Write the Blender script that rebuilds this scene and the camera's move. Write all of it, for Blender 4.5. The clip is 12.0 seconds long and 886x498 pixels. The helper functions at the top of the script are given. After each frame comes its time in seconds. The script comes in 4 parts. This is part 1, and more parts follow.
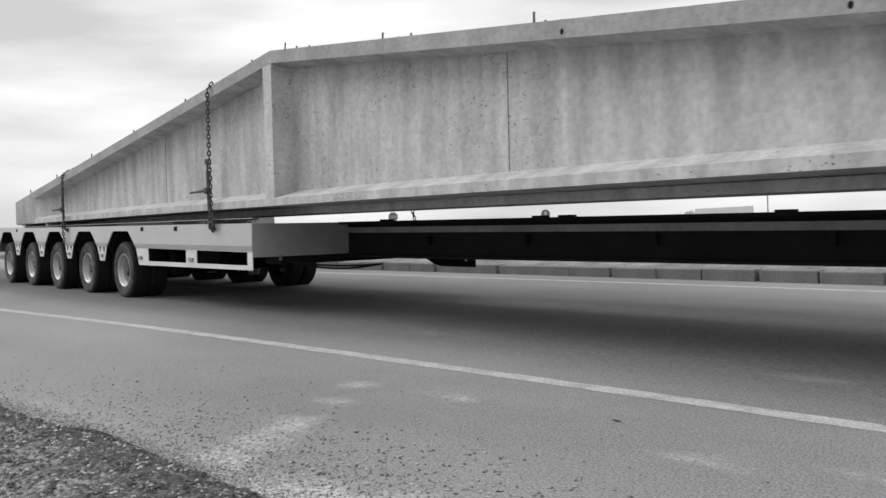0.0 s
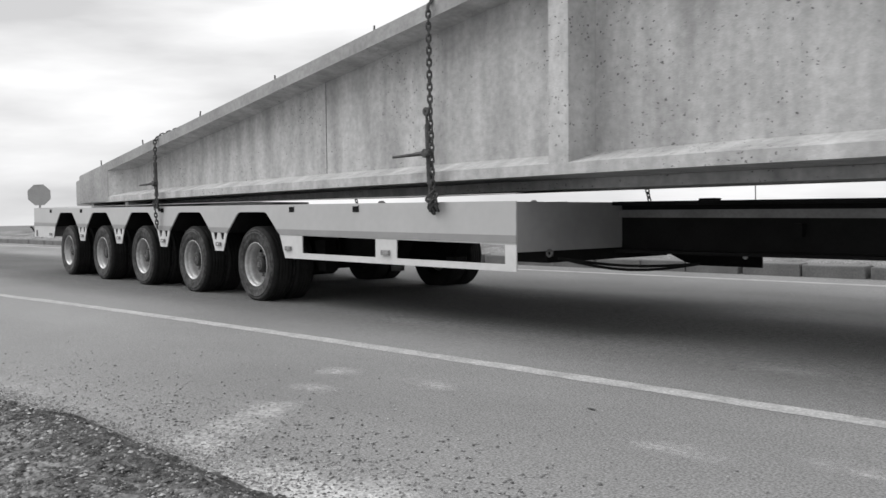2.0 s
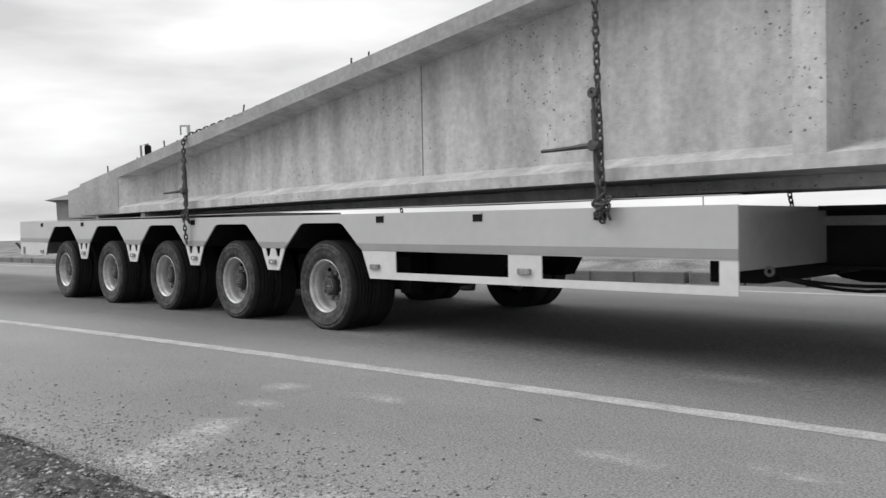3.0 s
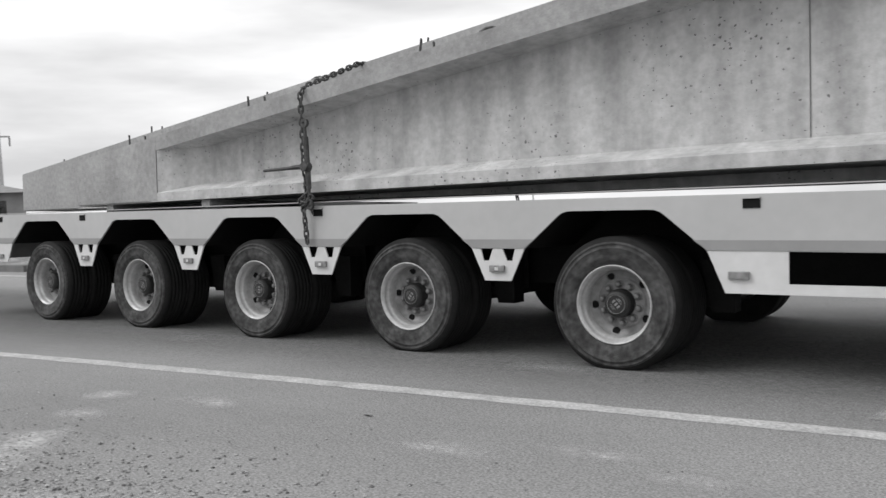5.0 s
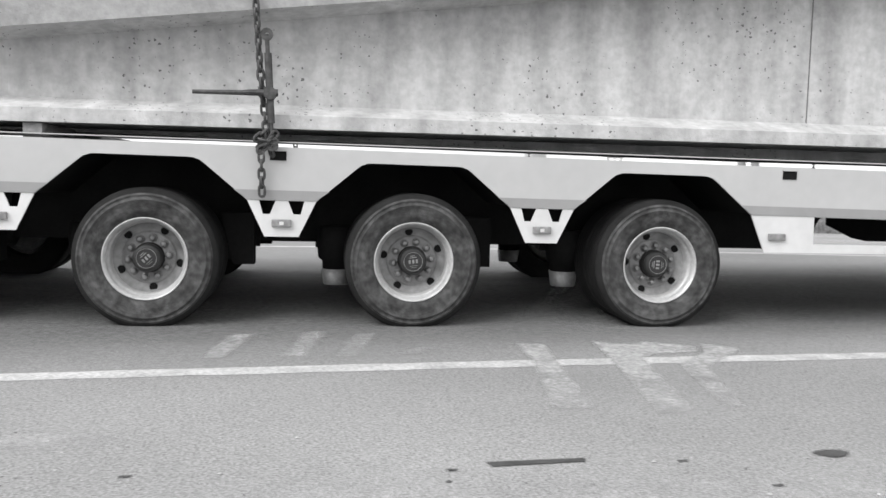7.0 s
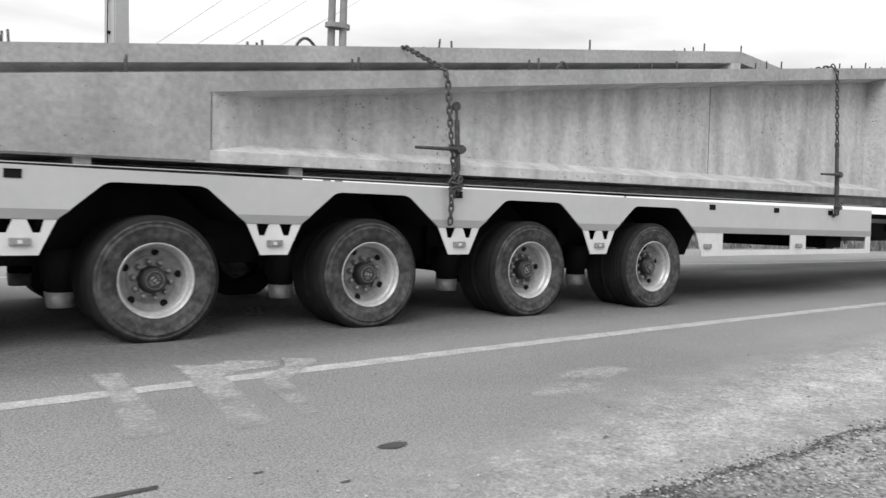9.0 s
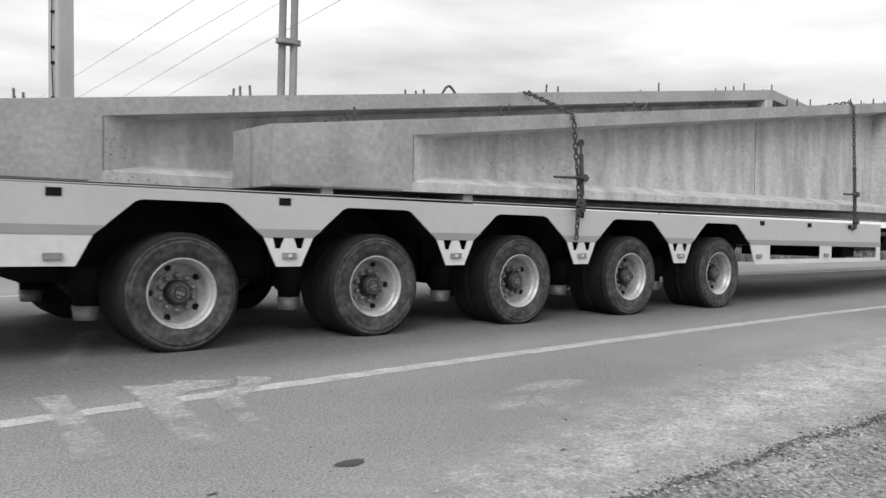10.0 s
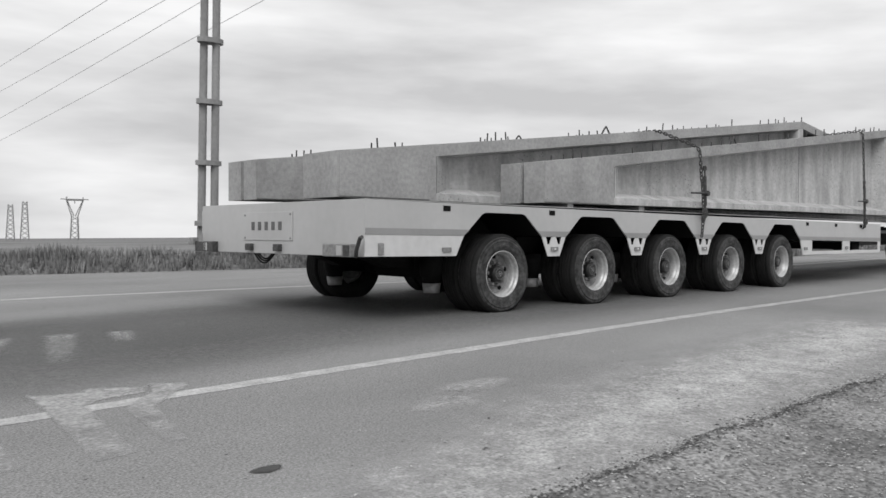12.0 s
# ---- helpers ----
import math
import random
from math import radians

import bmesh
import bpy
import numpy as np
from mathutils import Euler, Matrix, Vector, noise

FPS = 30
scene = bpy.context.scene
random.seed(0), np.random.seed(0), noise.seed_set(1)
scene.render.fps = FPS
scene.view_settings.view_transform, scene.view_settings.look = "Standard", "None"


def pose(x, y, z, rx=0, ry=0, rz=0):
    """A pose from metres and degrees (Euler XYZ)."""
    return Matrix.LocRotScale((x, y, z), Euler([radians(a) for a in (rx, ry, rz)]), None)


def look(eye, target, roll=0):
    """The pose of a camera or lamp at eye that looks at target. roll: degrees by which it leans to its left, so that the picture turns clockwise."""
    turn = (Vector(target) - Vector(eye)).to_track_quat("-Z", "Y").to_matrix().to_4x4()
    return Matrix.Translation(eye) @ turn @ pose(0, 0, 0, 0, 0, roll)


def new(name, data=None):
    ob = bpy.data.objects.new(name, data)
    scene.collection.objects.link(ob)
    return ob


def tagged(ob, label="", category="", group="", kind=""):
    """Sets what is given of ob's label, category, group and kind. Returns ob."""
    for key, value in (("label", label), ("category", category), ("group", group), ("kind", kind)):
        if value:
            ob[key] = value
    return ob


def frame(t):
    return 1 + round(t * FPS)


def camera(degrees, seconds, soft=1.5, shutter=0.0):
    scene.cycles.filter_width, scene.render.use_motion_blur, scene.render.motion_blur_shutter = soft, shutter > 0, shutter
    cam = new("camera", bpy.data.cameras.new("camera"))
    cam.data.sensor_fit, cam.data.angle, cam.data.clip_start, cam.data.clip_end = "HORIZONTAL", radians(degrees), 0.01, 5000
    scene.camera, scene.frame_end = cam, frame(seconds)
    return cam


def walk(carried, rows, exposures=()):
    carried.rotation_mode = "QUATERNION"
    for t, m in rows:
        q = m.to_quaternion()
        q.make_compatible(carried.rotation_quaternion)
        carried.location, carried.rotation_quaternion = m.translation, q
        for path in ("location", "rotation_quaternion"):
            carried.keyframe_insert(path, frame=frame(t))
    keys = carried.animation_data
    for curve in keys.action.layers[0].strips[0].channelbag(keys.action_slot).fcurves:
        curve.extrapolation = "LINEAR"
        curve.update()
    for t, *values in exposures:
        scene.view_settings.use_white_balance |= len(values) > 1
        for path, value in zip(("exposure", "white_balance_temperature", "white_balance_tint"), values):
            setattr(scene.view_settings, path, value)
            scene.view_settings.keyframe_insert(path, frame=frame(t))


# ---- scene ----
cam = camera(56.51, 12.0, soft=1.5, shutter=0.2)
PATH = [
    (0, (-0.157, 0.029, 1.026), (-3.739, 3.508, 0.773), -2.90),
    (0.5, (-0.144, 0.031, 1.023), (-3.746, 3.490, 0.777), -2.82),
    (1, (-0.132, 0.049, 1.018), (-3.768, 3.472, 0.753), -2.77),
    (1.5, (-0.127, 0.055, 1.017), (-3.736, 3.504, 0.715), -2.52),
    (2, (-0.124, 0.072, 1.012), (-3.659, 3.593, 0.692), -2.12),
    (2.5, (-0.116, 0.090, 1.014), (-3.567, 3.696, 0.718), -2.16),
    (2.7, (-0.104, 0.091, 1.014), (-3.518, 3.733, 0.738), -2.38),
    (4.3, (0.001, 0.051, 1.038), (-2.831, 4.164, 0.776), -2.16),
    (4.5, (0.007, 0.047, 1.049), (-2.762, 4.201, 0.779), -2.49),
    (5, (0.015, 0.031, 1.033), (-2.534, 4.321, 0.723), -2.45),
    (5.5, (-0.006, 0.025, 1.003), (-1.684, 4.716, 0.581), -0.58),
    (6, (-0.176, 0.022, 1.025), (-0.545, 4.975, 0.455), 0.29),
    (6.5, (-0.106, 0.015, 1.013), (0.328, 4.965, 0.457), 2.34),
    (6.7, (-0.009, -0.000, 1.011), (0.634, 4.926, 0.448), 2.10),
    (8.3, (0.119, -0.071, 0.990), (3.244, 3.805, 0.529), 2.66),
    (8.5, (0.133, -0.078, 0.975), (3.302, 3.768, 0.577), 2.56),
    (9, (0.115, -0.093, 1.002), (3.340, 3.711, 0.639), 2.44),
    (9.5, (0.110, -0.096, 0.992), (3.470, 3.597, 0.722), 1.93),
    (10, (0.116, -0.077, 0.994), (3.554, 3.545, 0.738), 2.05),
    (10.5, (0.125, -0.057, 0.981), (3.590, 3.538, 0.715), 1.60),
    (11, (0.121, -0.092, 0.986), (3.612, 3.479, 0.730), 1.35),
    (11.5, (0.142, -0.073, 0.983), (3.703, 3.428, 0.730), 1.43),
    (12, (0.183, -0.078, 0.979), (3.914, 3.243, 0.748), 1.63),
]
EXPOSURES = [(0, 0.38), (1, 0.44), (2.5, 0.42), (4.5, 0.45), (5.2, 0.47), (5.5, 0.70), (6.0, 0.99), (6.5, 1.05), (8.3, 0.88), (9.0, 0.62), (10.5, 0.45), (12, 0.24)]
walk(cam, [(t, look(eye, target, roll)) for t, eye, target, roll in PATH], EXPOSURES)

# distance that the trailer has rolled along the road, by seconds
RUN = [(0, 0.000), (0.5, 0.986), (1, 1.960), (1.5, 2.934), (2, 3.921), (2.5, 4.911), (2.7, 5.307), (4.3, 8.517), (4.5, 8.924), (5, 9.947), (5.5, 10.961), (6, 11.924), (6.5, 12.927), (6.7, 13.334), (8.3, 16.590), (8.5, 16.997), (9, 18.013), (9.5, 19.037), (10, 20.049), (10.5, 21.055), (11, 22.091), (11.5, 23.110), (12, 24.142)]
SIDE_Y, HEADING, TILT = 4.207, -0.0467, 0.037   # near side of the trailer, its drift across the road, its lean to the far side
YAW, TURN = -0.0759, -0.00207                       # the trailer's own heading half-way, and how it turns by the metre
CROWN, FALL = 4.9, 0.036                         # the far lane falls away beyond this line


def lie(y):
    """Height of the ground at y."""
    return -0.008 - FALL * min(2.85, max(0.0, y - CROWN)) - 0.012 * max(0.0, y - 7.75) - 0.045 * min(7.0, max(0.0, y - 10.6)) - 0.009 * max(0.0, y - 17.6)


def sway(x):
    """How far the road edge bends towards the camera's side at x."""
    return -0.0045 * abs(x) * min(abs(x), 9.0) * (1.05 if x > 0 else 1.0) - (0.018 * min(6.0, -x) if x < 0 else 0.028 * min(8.0, x))


# ---------------------------------------------------------------- world and light
world = bpy.data.worlds.new("overcast")
scene.world = world
world.use_nodes = True
wn, wl = world.node_tree.nodes, world.node_tree.links
for n in list(wn):
    wn.remove(n)
w_out, w_bg = wn.new("ShaderNodeOutputWorld"), wn.new("ShaderNodeBackground")
w_sky, w_bw, w_co = wn.new("ShaderNodeTexSky"), wn.new("ShaderNodeRGBToBW"), wn.new("ShaderNodeTexCoord")
w_sky.sky_type, w_sky.sun_disc, w_sky.sun_elevation, w_sky.sun_rotation = "NISHITA", False, radians(53), radians(128)
w_sky.dust_density = 4.0
w_map = wn.new("ShaderNodeMapping")
w_map.inputs["Scale"].default_value = (1.3, 1.3, 6.5)
w_noise, w_ramp = wn.new("ShaderNodeTexNoise"), wn.new("ShaderNodeValToRGB")
w_noise.inputs["Scale"].default_value, w_noise.inputs["Detail"].default_value = 2.0, 6.0
w_noise.inputs["Roughness"].default_value = 0.5
w_ramp.color_ramp.elements[0].position, w_ramp.color_ramp.elements[0].color = 0.34, (0.64, 0.64, 0.645, 1)
w_ramp.color_ramp.elements[1].position, w_ramp.color_ramp.elements[1].color = 0.66, (1.03, 1.03, 1.03, 1)
w_mix, w_veil = wn.new("ShaderNodeMixRGB"), wn.new("ShaderNodeMixRGB")
w_veil.inputs["Fac"].default_value = 0.86          # the cloud deck covers most of the clear sky
w_veil.inputs["Color2"].default_value = (8.2, 8.2, 8.25, 1)
w_mix.blend_type, w_mix.inputs["Fac"].default_value = "MULTIPLY", 1.0
w_bg.inputs["Strength"].default_value = 0.105
wl.new(w_sky.outputs["Color"], w_bw.inputs["Color"])
wl.new(w_bw.outputs["Val"], w_veil.inputs["Color1"])
wl.new(w_co.outputs["Generated"], w_map.inputs["Vector"])
wl.new(w_map.outputs["Vector"], w_noise.inputs["Vector"])
wl.new(w_noise.outputs["Fac"], w_ramp.inputs["Fac"])
wl.new(w_veil.outputs["Color"], w_mix.inputs["Color1"])
wl.new(w_ramp.outputs["Color"], w_mix.inputs["Color2"])
wl.new(w_mix.outputs["Color"], w_bg.inputs["Color"])
wl.new(w_bg.outputs["Background"], w_out.inputs["Surface"])
sun = new("sun", bpy.data.lights.new("sun", "SUN"))
sun.data.energy, sun.data.angle, sun.data.color = 1.5, radians(35), (1, 1, 1)
sun.matrix_basis = look((-12, -3, 14), (0, 4, 0))


# ---------------------------------------------------------------- materials
def grey(name, value, rough=0.7, metal=0.0, low=0.8, high=1.15, scale=3.0, fine=40.0, fine_low=0.85, bump=0.2, bump_scale=60.0,
         stretch=(1, 1, 1), pits=0.0, pit_scale=9.0, island=0.0, coat=0.0):
    """A grey surface with stains at one scale, grain at a finer one, relief, and optional small dark pits."""
    m = bpy.data.materials.new(name)
    m.use_nodes = True
    nt = m.node_tree
    N, L = nt.nodes, nt.links
    b = N["Principled BSDF"]
    b.inputs["Roughness"].default_value, b.inputs["Metallic"].default_value = rough, metal
    b.inputs["Coat Weight"].default_value = coat
    co = N.new("ShaderNodeTexCoord")
    mp = N.new("ShaderNodeMapping")
    mp.inputs["Scale"].default_value = stretch
    L.new(co.outputs["Object"], mp.inputs["Vector"])

    def ramp(fac, p0, c0, p1, c1):
        r = N.new("ShaderNodeMapRange")
        r.inputs["From Min"].default_value, r.inputs["From Max"].default_value = p0, p1
        r.inputs["To Min"].default_value, r.inputs["To Max"].default_value = c0, c1
        L.new(fac, r.inputs["Value"])
        return r.outputs["Result"]

    def times(a, c):
        x = N.new("ShaderNodeMath")
        x.operation = "MULTIPLY"
        L.new(a, x.inputs[0])
        if isinstance(c, float):
            x.inputs[1].default_value = c
        else:
            L.new(c, x.inputs[1])
        return x.outputs[0]

    n1, n2 = N.new("ShaderNodeTexNoise"), N.new("ShaderNodeTexNoise")
    n1.inputs["Scale"].default_value, n1.inputs["Detail"].default_value = scale, 5
    n2.inputs["Scale"].default_value, n2.inputs["Detail"].default_value = fine, 5
    L.new(mp.outputs["Vector"], n1.inputs["Vector"])
    L.new(co.outputs["Object"], n2.inputs["Vector"])
    tone = times(ramp(n1.outputs["Fac"], 0.3, low, 0.7, high), ramp(n2.outputs["Fac"], 0.3, fine_low, 0.7, 2 - fine_low))
    tone = times(tone, float(value))
    if pits:
        v, k = N.new("ShaderNodeTexVoronoi"), N.new("ShaderNodeTexNoise")
        v.inputs["Scale"].default_value = pit_scale
        k.inputs["Scale"].default_value = 1.1
        warp, add, cut = N.new("ShaderNodeTexNoise"), N.new("ShaderNodeVectorMath"), N.new("ShaderNodeVectorMath")
        warp.inputs["Scale"].default_value, warp.inputs["Detail"].default_value = 45, 2
        cut.operation = "MULTIPLY_ADD"
        cut.inputs[1].default_value, cut.inputs[2].default_value = (0.03, 0.03, 0.03), (-0.015, -0.015, -0.015)
        L.new(co.outputs["Object"], warp.inputs["Vector"])
        L.new(warp.outputs["Color"], cut.inputs[0])
        L.new(co.outputs["Object"], add.inputs[0])
        L.new(cut.outputs[0], add.inputs[1])
        L.new(add.outputs[0], v.inputs["Vector"])
        L.new(co.outputs["Object"], k.inputs["Vector"])
        size = ramp(k.outputs["Fac"], 0.36, 0.03, 0.60, pits)
        d = N.new("ShaderNodeMath")
        d.operation = "LESS_THAN"
        sep = N.new("ShaderNodeSeparateColor")
        L.new(v.outputs["Color"], sep.inputs["Color"])
        L.new(v.outputs["Distance"], d.inputs[0])
        L.new(times(size, ramp(sep.outputs["Red"], 0.35, 0.0, 1.0, 1.0)), d.inputs[1])
        tone = times(tone, ramp(d.outputs[0], 0, 1.0, 1, 0.30))
    if island:
        g = N.new("ShaderNodeNewGeometry")
        tone = times(tone, ramp(g.outputs["Random Per Island"], 0, island, 1, 2.05 - island))
    c = N.new("ShaderNodeCombineColor")
    for ch in ("Red", "Green", "Blue"):
        L.new(tone, c.inputs[ch])
    L.new(c.outputs["Color"], b.inputs["Base Color"])
    if bump:
        n3, bp = N.new("ShaderNodeTexNoise"), N.new("ShaderNodeBump")
        n3.inputs["Scale"].default_value, n3.inputs["Detail"].default_value = bump_scale, 4
        bp.inputs["Strength"].default_value, bp.inputs["Distance"].default_value = bump, 0.01
        L.new(co.outputs["Object"], n3.inputs["Vector"])
        L.new(n3.outputs["Fac"], bp.inputs["Height"])
        L.new(bp.outputs["Normal"], b.inputs["Normal"])
    return m


CONCRETE = grey("precast_concrete", 0.45, 0.85, low=0.72, high=1.17, scale=3.0, fine=22, fine_low=0.87, bump=0.25, bump_scale=70, stretch=(1.9, 1, 0.34), pits=0.31, pit_scale=36)
CONCRETE_DULL = grey("darker_concrete", 0.315, 0.9, low=0.80, high=1.14, scale=2.2, fine=26, fine_low=0.86, bump=0.3, bump_scale=60, stretch=(1, 1, 0.7), pits=0.13, pit_scale=34)
CONCRETE_PALE = grey("pole_concrete", 0.45, 0.85, low=0.85, high=1.1, scale=1.5, fine=12, fine_low=0.95, bump=0.1, stretch=(1, 1, 0.3))
POST_GREY = grey("weathered_post", 0.25, 0.8, low=0.8, high=1.15, scale=2.5, fine=14, fine_low=0.9, bump=0.1, stretch=(1, 1, 0.3))
CLOD = grey("earth_clod", 0.085, 0.97, low=0.6, high=1.4, scale=15, bump=0.5, bump_scale=120, island=0.45)
PAINT = grey("trailer_paint", 0.43, 0.36, low=0.93, high=1.05, scale=1.2, fine=12, fine_low=0.97, bump=0.02, bump_scale=8, coat=0.25)
TRUCK_WHITE = grey("truck_paint", 0.82, 0.45, low=0.93, high=1.03, scale=0.6, fine=6, fine_low=0.97, bump=0.02)
PAINT_WHITE = grey("white_paint", 0.60, 0.42, low=0.9, high=1.04, scale=2, fine=14, fine_low=0.95, bump=0.02)
STRIPE = grey("reflex_stripe", 0.27, 0.4, low=0.92, high=1.06, scale=3, fine=20, fine_low=0.97, bump=0.02)
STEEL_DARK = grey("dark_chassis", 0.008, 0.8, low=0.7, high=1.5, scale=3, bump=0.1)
STEEL_EDGE = grey("worn_flange", 0.10, 0.5, low=0.7, high=1.2, scale=4, bump=0.08)
STEEL_STRIP = grey("worn_strip", 0.17, 0.5, low=0.7, high=1.2, scale=4, bump=0.08)
STEEL_FRONT = grey("front_plate_grey", 0.30, 0.4, low=0.85, high=1.08, scale=2, fine=15, fine_low=0.96, bump=0.03)
RUBBER = grey("tyre_rubber", 0.017, 0.82, low=0.75, high=1.3, scale=6, bump=0.2)
RUBBER_DUSTY = grey("dusty_sidewall", 0.040, 0.92, low=0.40, high=1.9, scale=9.0, fine=30, fine_low=0.5, bump=0.45, bump_scale=90)
RIM = grey("rim_silver", 0.46, 0.42, 0.25, low=0.8, high=1.1, scale=7, bump=0.05)
# rim silver with the shade of the deep dish put into its value
RIM_DISC = grey("disc_shade_grey", 0.26, 0.5, 0.1, low=0.6, high=1.2, scale=7, bump=0.05)
HUB = grey("hub_black", 0.012, 0.55, low=0.8, high=1.3, scale=10, bump=0.1)
NUT = grey("nut_steel", 0.20, 0.5, 0.5, low=0.7, high=1.2, scale=30, bump=0.1)
RUST = grey("chain_steel", 0.07, 0.65, 0.4, low=0.6, high=1.4, scale=25, bump=0.2)
LAMP = grey("lamp_lens", 0.22, 0.25, low=0.8, high=1.2, scale=20, bump=0.05)
LAMP_DARK = grey("tail_lamp_lens", 0.05, 0.2, low=0.7, high=1.3, scale=20, bump=0.05)
# black that paints the shade inside hand holes and lashing pockets
BLACK = grey("hole_shade_black", 0.008, 0.8, low=0.9, high=1.1, bump=0)
ASPHALT = grey("asphalt", 0.228, 0.95, low=0.80, high=1.2, scale=0.55, fine=105, fine_low=0.52, bump=0.06, bump_scale=150, stretch=(0.5, 1, 1))
ROAD_PAINT = grey("worn_road_paint", 0.44, 0.85, low=0.75, high=1.1, scale=6, fine=70, fine_low=0.7, bump=0.3, bump_scale=120)
SOIL = grey("dry_soil", 0.20, 0.97, low=0.5, high=1.5, scale=1.8, fine=45, fine_low=0.35, bump=1.0, bump_scale=55)
FIELD = grey("dry_field", 0.17, 0.97, low=0.6, high=1.3, scale=0.05, fine=2, fine_low=0.7, bump=0.3, bump_scale=4)
STONE = grey("gravel_stone", 0.25, 0.9, low=0.8, high=1.2, scale=20, bump=0.2, island=0.28)
KERB = grey("kerb_concrete", 0.17, 0.9, low=0.75, high=1.2, scale=2.5, fine=40, bump=0.3)
GRASS = grey("dry_grass", 0.20, 0.9, low=0.5, high=1.5, scale=1.2, bump=0, island=0.55)
BANK = grey("weedy_bank", 0.13, 0.95, low=0.45, high=1.6, scale=1.4, fine=14, fine_low=0.6, bump=0.6, bump_scale=20, stretch=(1, 1, 0.35))
LEAF = grey("dark_leaf", 0.05, 0.8, low=0.6, high=1.4, scale=2, bump=0, island=0.55)
ROOF = grey("roof_tile", 0.22, 0.85, low=0.8, high=1.15, scale=3, bump=0.2)
PLASTER = grey("plaster", 0.30, 0.9, low=0.8, high=1.1, scale=1.5, bump=0.2)
GALV = grey("galvanised_steel", 0.30, 0.5, 0.4, low=0.85, high=1.1, scale=8, bump=0.05)
SIGN_GREY = grey("sign_back", 0.34, 0.5, low=0.9, high=1.05, scale=4, bump=0.02)
SIGN_RED = grey("sign_face_dark", 0.16, 0.45, low=0.95, high=1.05, scale=4, bump=0.02)
WIRE = grey("wire", 0.5, 0.6, low=0.9, high=1.1, bump=0)
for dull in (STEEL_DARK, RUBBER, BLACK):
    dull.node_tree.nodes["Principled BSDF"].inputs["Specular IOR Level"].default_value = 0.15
TIMBER = grey("bearer_timber", 0.26, 0.85, low=0.7, high=1.2, scale=12, bump=0.3, stretch=(1, 0.2, 3))


def worn(name, value, holes=1.0, **more):
    """A thin coat that is worn through to the ground below, after the point attribute "cover"."""
    m = grey(name, value, 0.9, **more)
    N, L = m.node_tree.nodes, m.node_tree.links
    out, b = N["Material Output"], N["Principled BSDF"]
    at, co, no, mx, tr = N.new("ShaderNodeAttribute"), N.new("ShaderNodeTexCoord"), N.new("ShaderNodeTexNoise"), N.new("ShaderNodeMixShader"), N.new("ShaderNodeBsdfTransparent")
    at.attribute_name = "cover"
    no.inputs["Scale"].default_value, no.inputs["Detail"].default_value, no.inputs["Roughness"].default_value = 26, 8, 0.7
    L.new(co.outputs["Object"], no.inputs["Vector"])
    r = N.new("ShaderNodeMapRange")
    r.inputs["From Min"].default_value, r.inputs["From Max"].default_value = 0.28, 0.72
    r.inputs["To Min"].default_value, r.inputs["To Max"].default_value = -holes * 0.75, holes * 0.55
    L.new(no.outputs["Fac"], r.inputs["Value"])
    a = N.new("ShaderNodeMath")
    a.use_clamp = True
    L.new(r.outputs["Result"], a.inputs[0])
    L.new(at.outputs["Fac"], a.inputs[1])
    k = N.new("ShaderNodeMath")
    k.operation = "MULTIPLY"
    L.new(a.outputs[0], k.inputs[0])
    s = N.new("ShaderNodeMath")
    s.operation, s.inputs[1].default_value, s.use_clamp = "MULTIPLY", 3.0, True
    L.new(at.outputs["Fac"], s.inputs[0])
    L.new(s.outputs[0], k.inputs[1])
    L.new(k.outputs[0], mx.inputs["Fac"])
    L.new(tr.outputs["BSDF"], mx.inputs[1])
    L.new(b.outputs["BSDF"], mx.inputs[2])
    L.new(mx.outputs["Shader"], out.inputs["Surface"])
    return m


ROAD_PAINT_OLD = worn("faded_road_paint", 0.40, 0.45, low=0.8, high=1.2, scale=7, fine=60, fine_low=0.7, bump=0.4, bump_scale=120)
DUST = worn("pale_dust", 0.46, 0.45, low=0.75, high=1.25, scale=5, fine=80, fine_low=0.6, bump=0.10, bump_scale=100)
SOIL_DARK = worn("dark_earth", 0.055, 0.9, low=0.5, high=1.5, scale=2.2, fine=45, fine_low=0.35, bump=1.0, bump_scale=50)
# darker lane asphalt, deepened to carry part of the trailer's shadow
LANE = worn("lane_polish_and_shade", 0.115, 0.25, low=0.85, high=1.15, scale=0.7, fine=110, fine_low=0.36, bump=0.10, bump_scale=240)
TAR = worn("tar_stain", 0.05, 0.5, low=0.7, high=1.3, scale=9, bump=0.3)


# ---------------------------------------------------------------- mesh helpers
def part(name, bm, material, parent=None, label="", smooth=False):
    bmesh.ops.recalc_face_normals(bm, faces=bm.faces)
    me = bpy.data.meshes.new(name)
    bm.to_mesh(me)
    bm.free()
    me.materials.append(material)
    if smooth:
        for p in me.polygons:
            p.use_smooth = True
    ob = new(name, me)
    ob.parent = parent
    if label:
        ob["label"] = label
    return ob


def share(name, source, parent, m, label=""):
    ob = new(name, source.data)
    ob.parent = parent
    ob.matrix_basis = m
    if label:
        ob["label"] = label
    return ob


def box(x0, x1, y0, y1, z0, z1, bevel=0.0, bm=None):
    bm = bm or bmesh.new()
    v = [bm.verts.new((x, y, z)) for x in (x0, x1) for y in (y0, y1) for z in (z0, z1)]
    fs = [bm.faces.new([v[i] for i in q]) for q in ((0, 1, 3, 2), (4, 6, 7, 5), (0, 4, 5, 1), (2, 3, 7, 6), (0, 2, 6, 4), (1, 5, 7, 3))]
    if bevel:
        edges = list({e for f in fs for e in f.edges})
        bmesh.ops.bevel(bm, geom=edges, offset=bevel, segments=2, affect="EDGES", profile=0.6)
    return bm


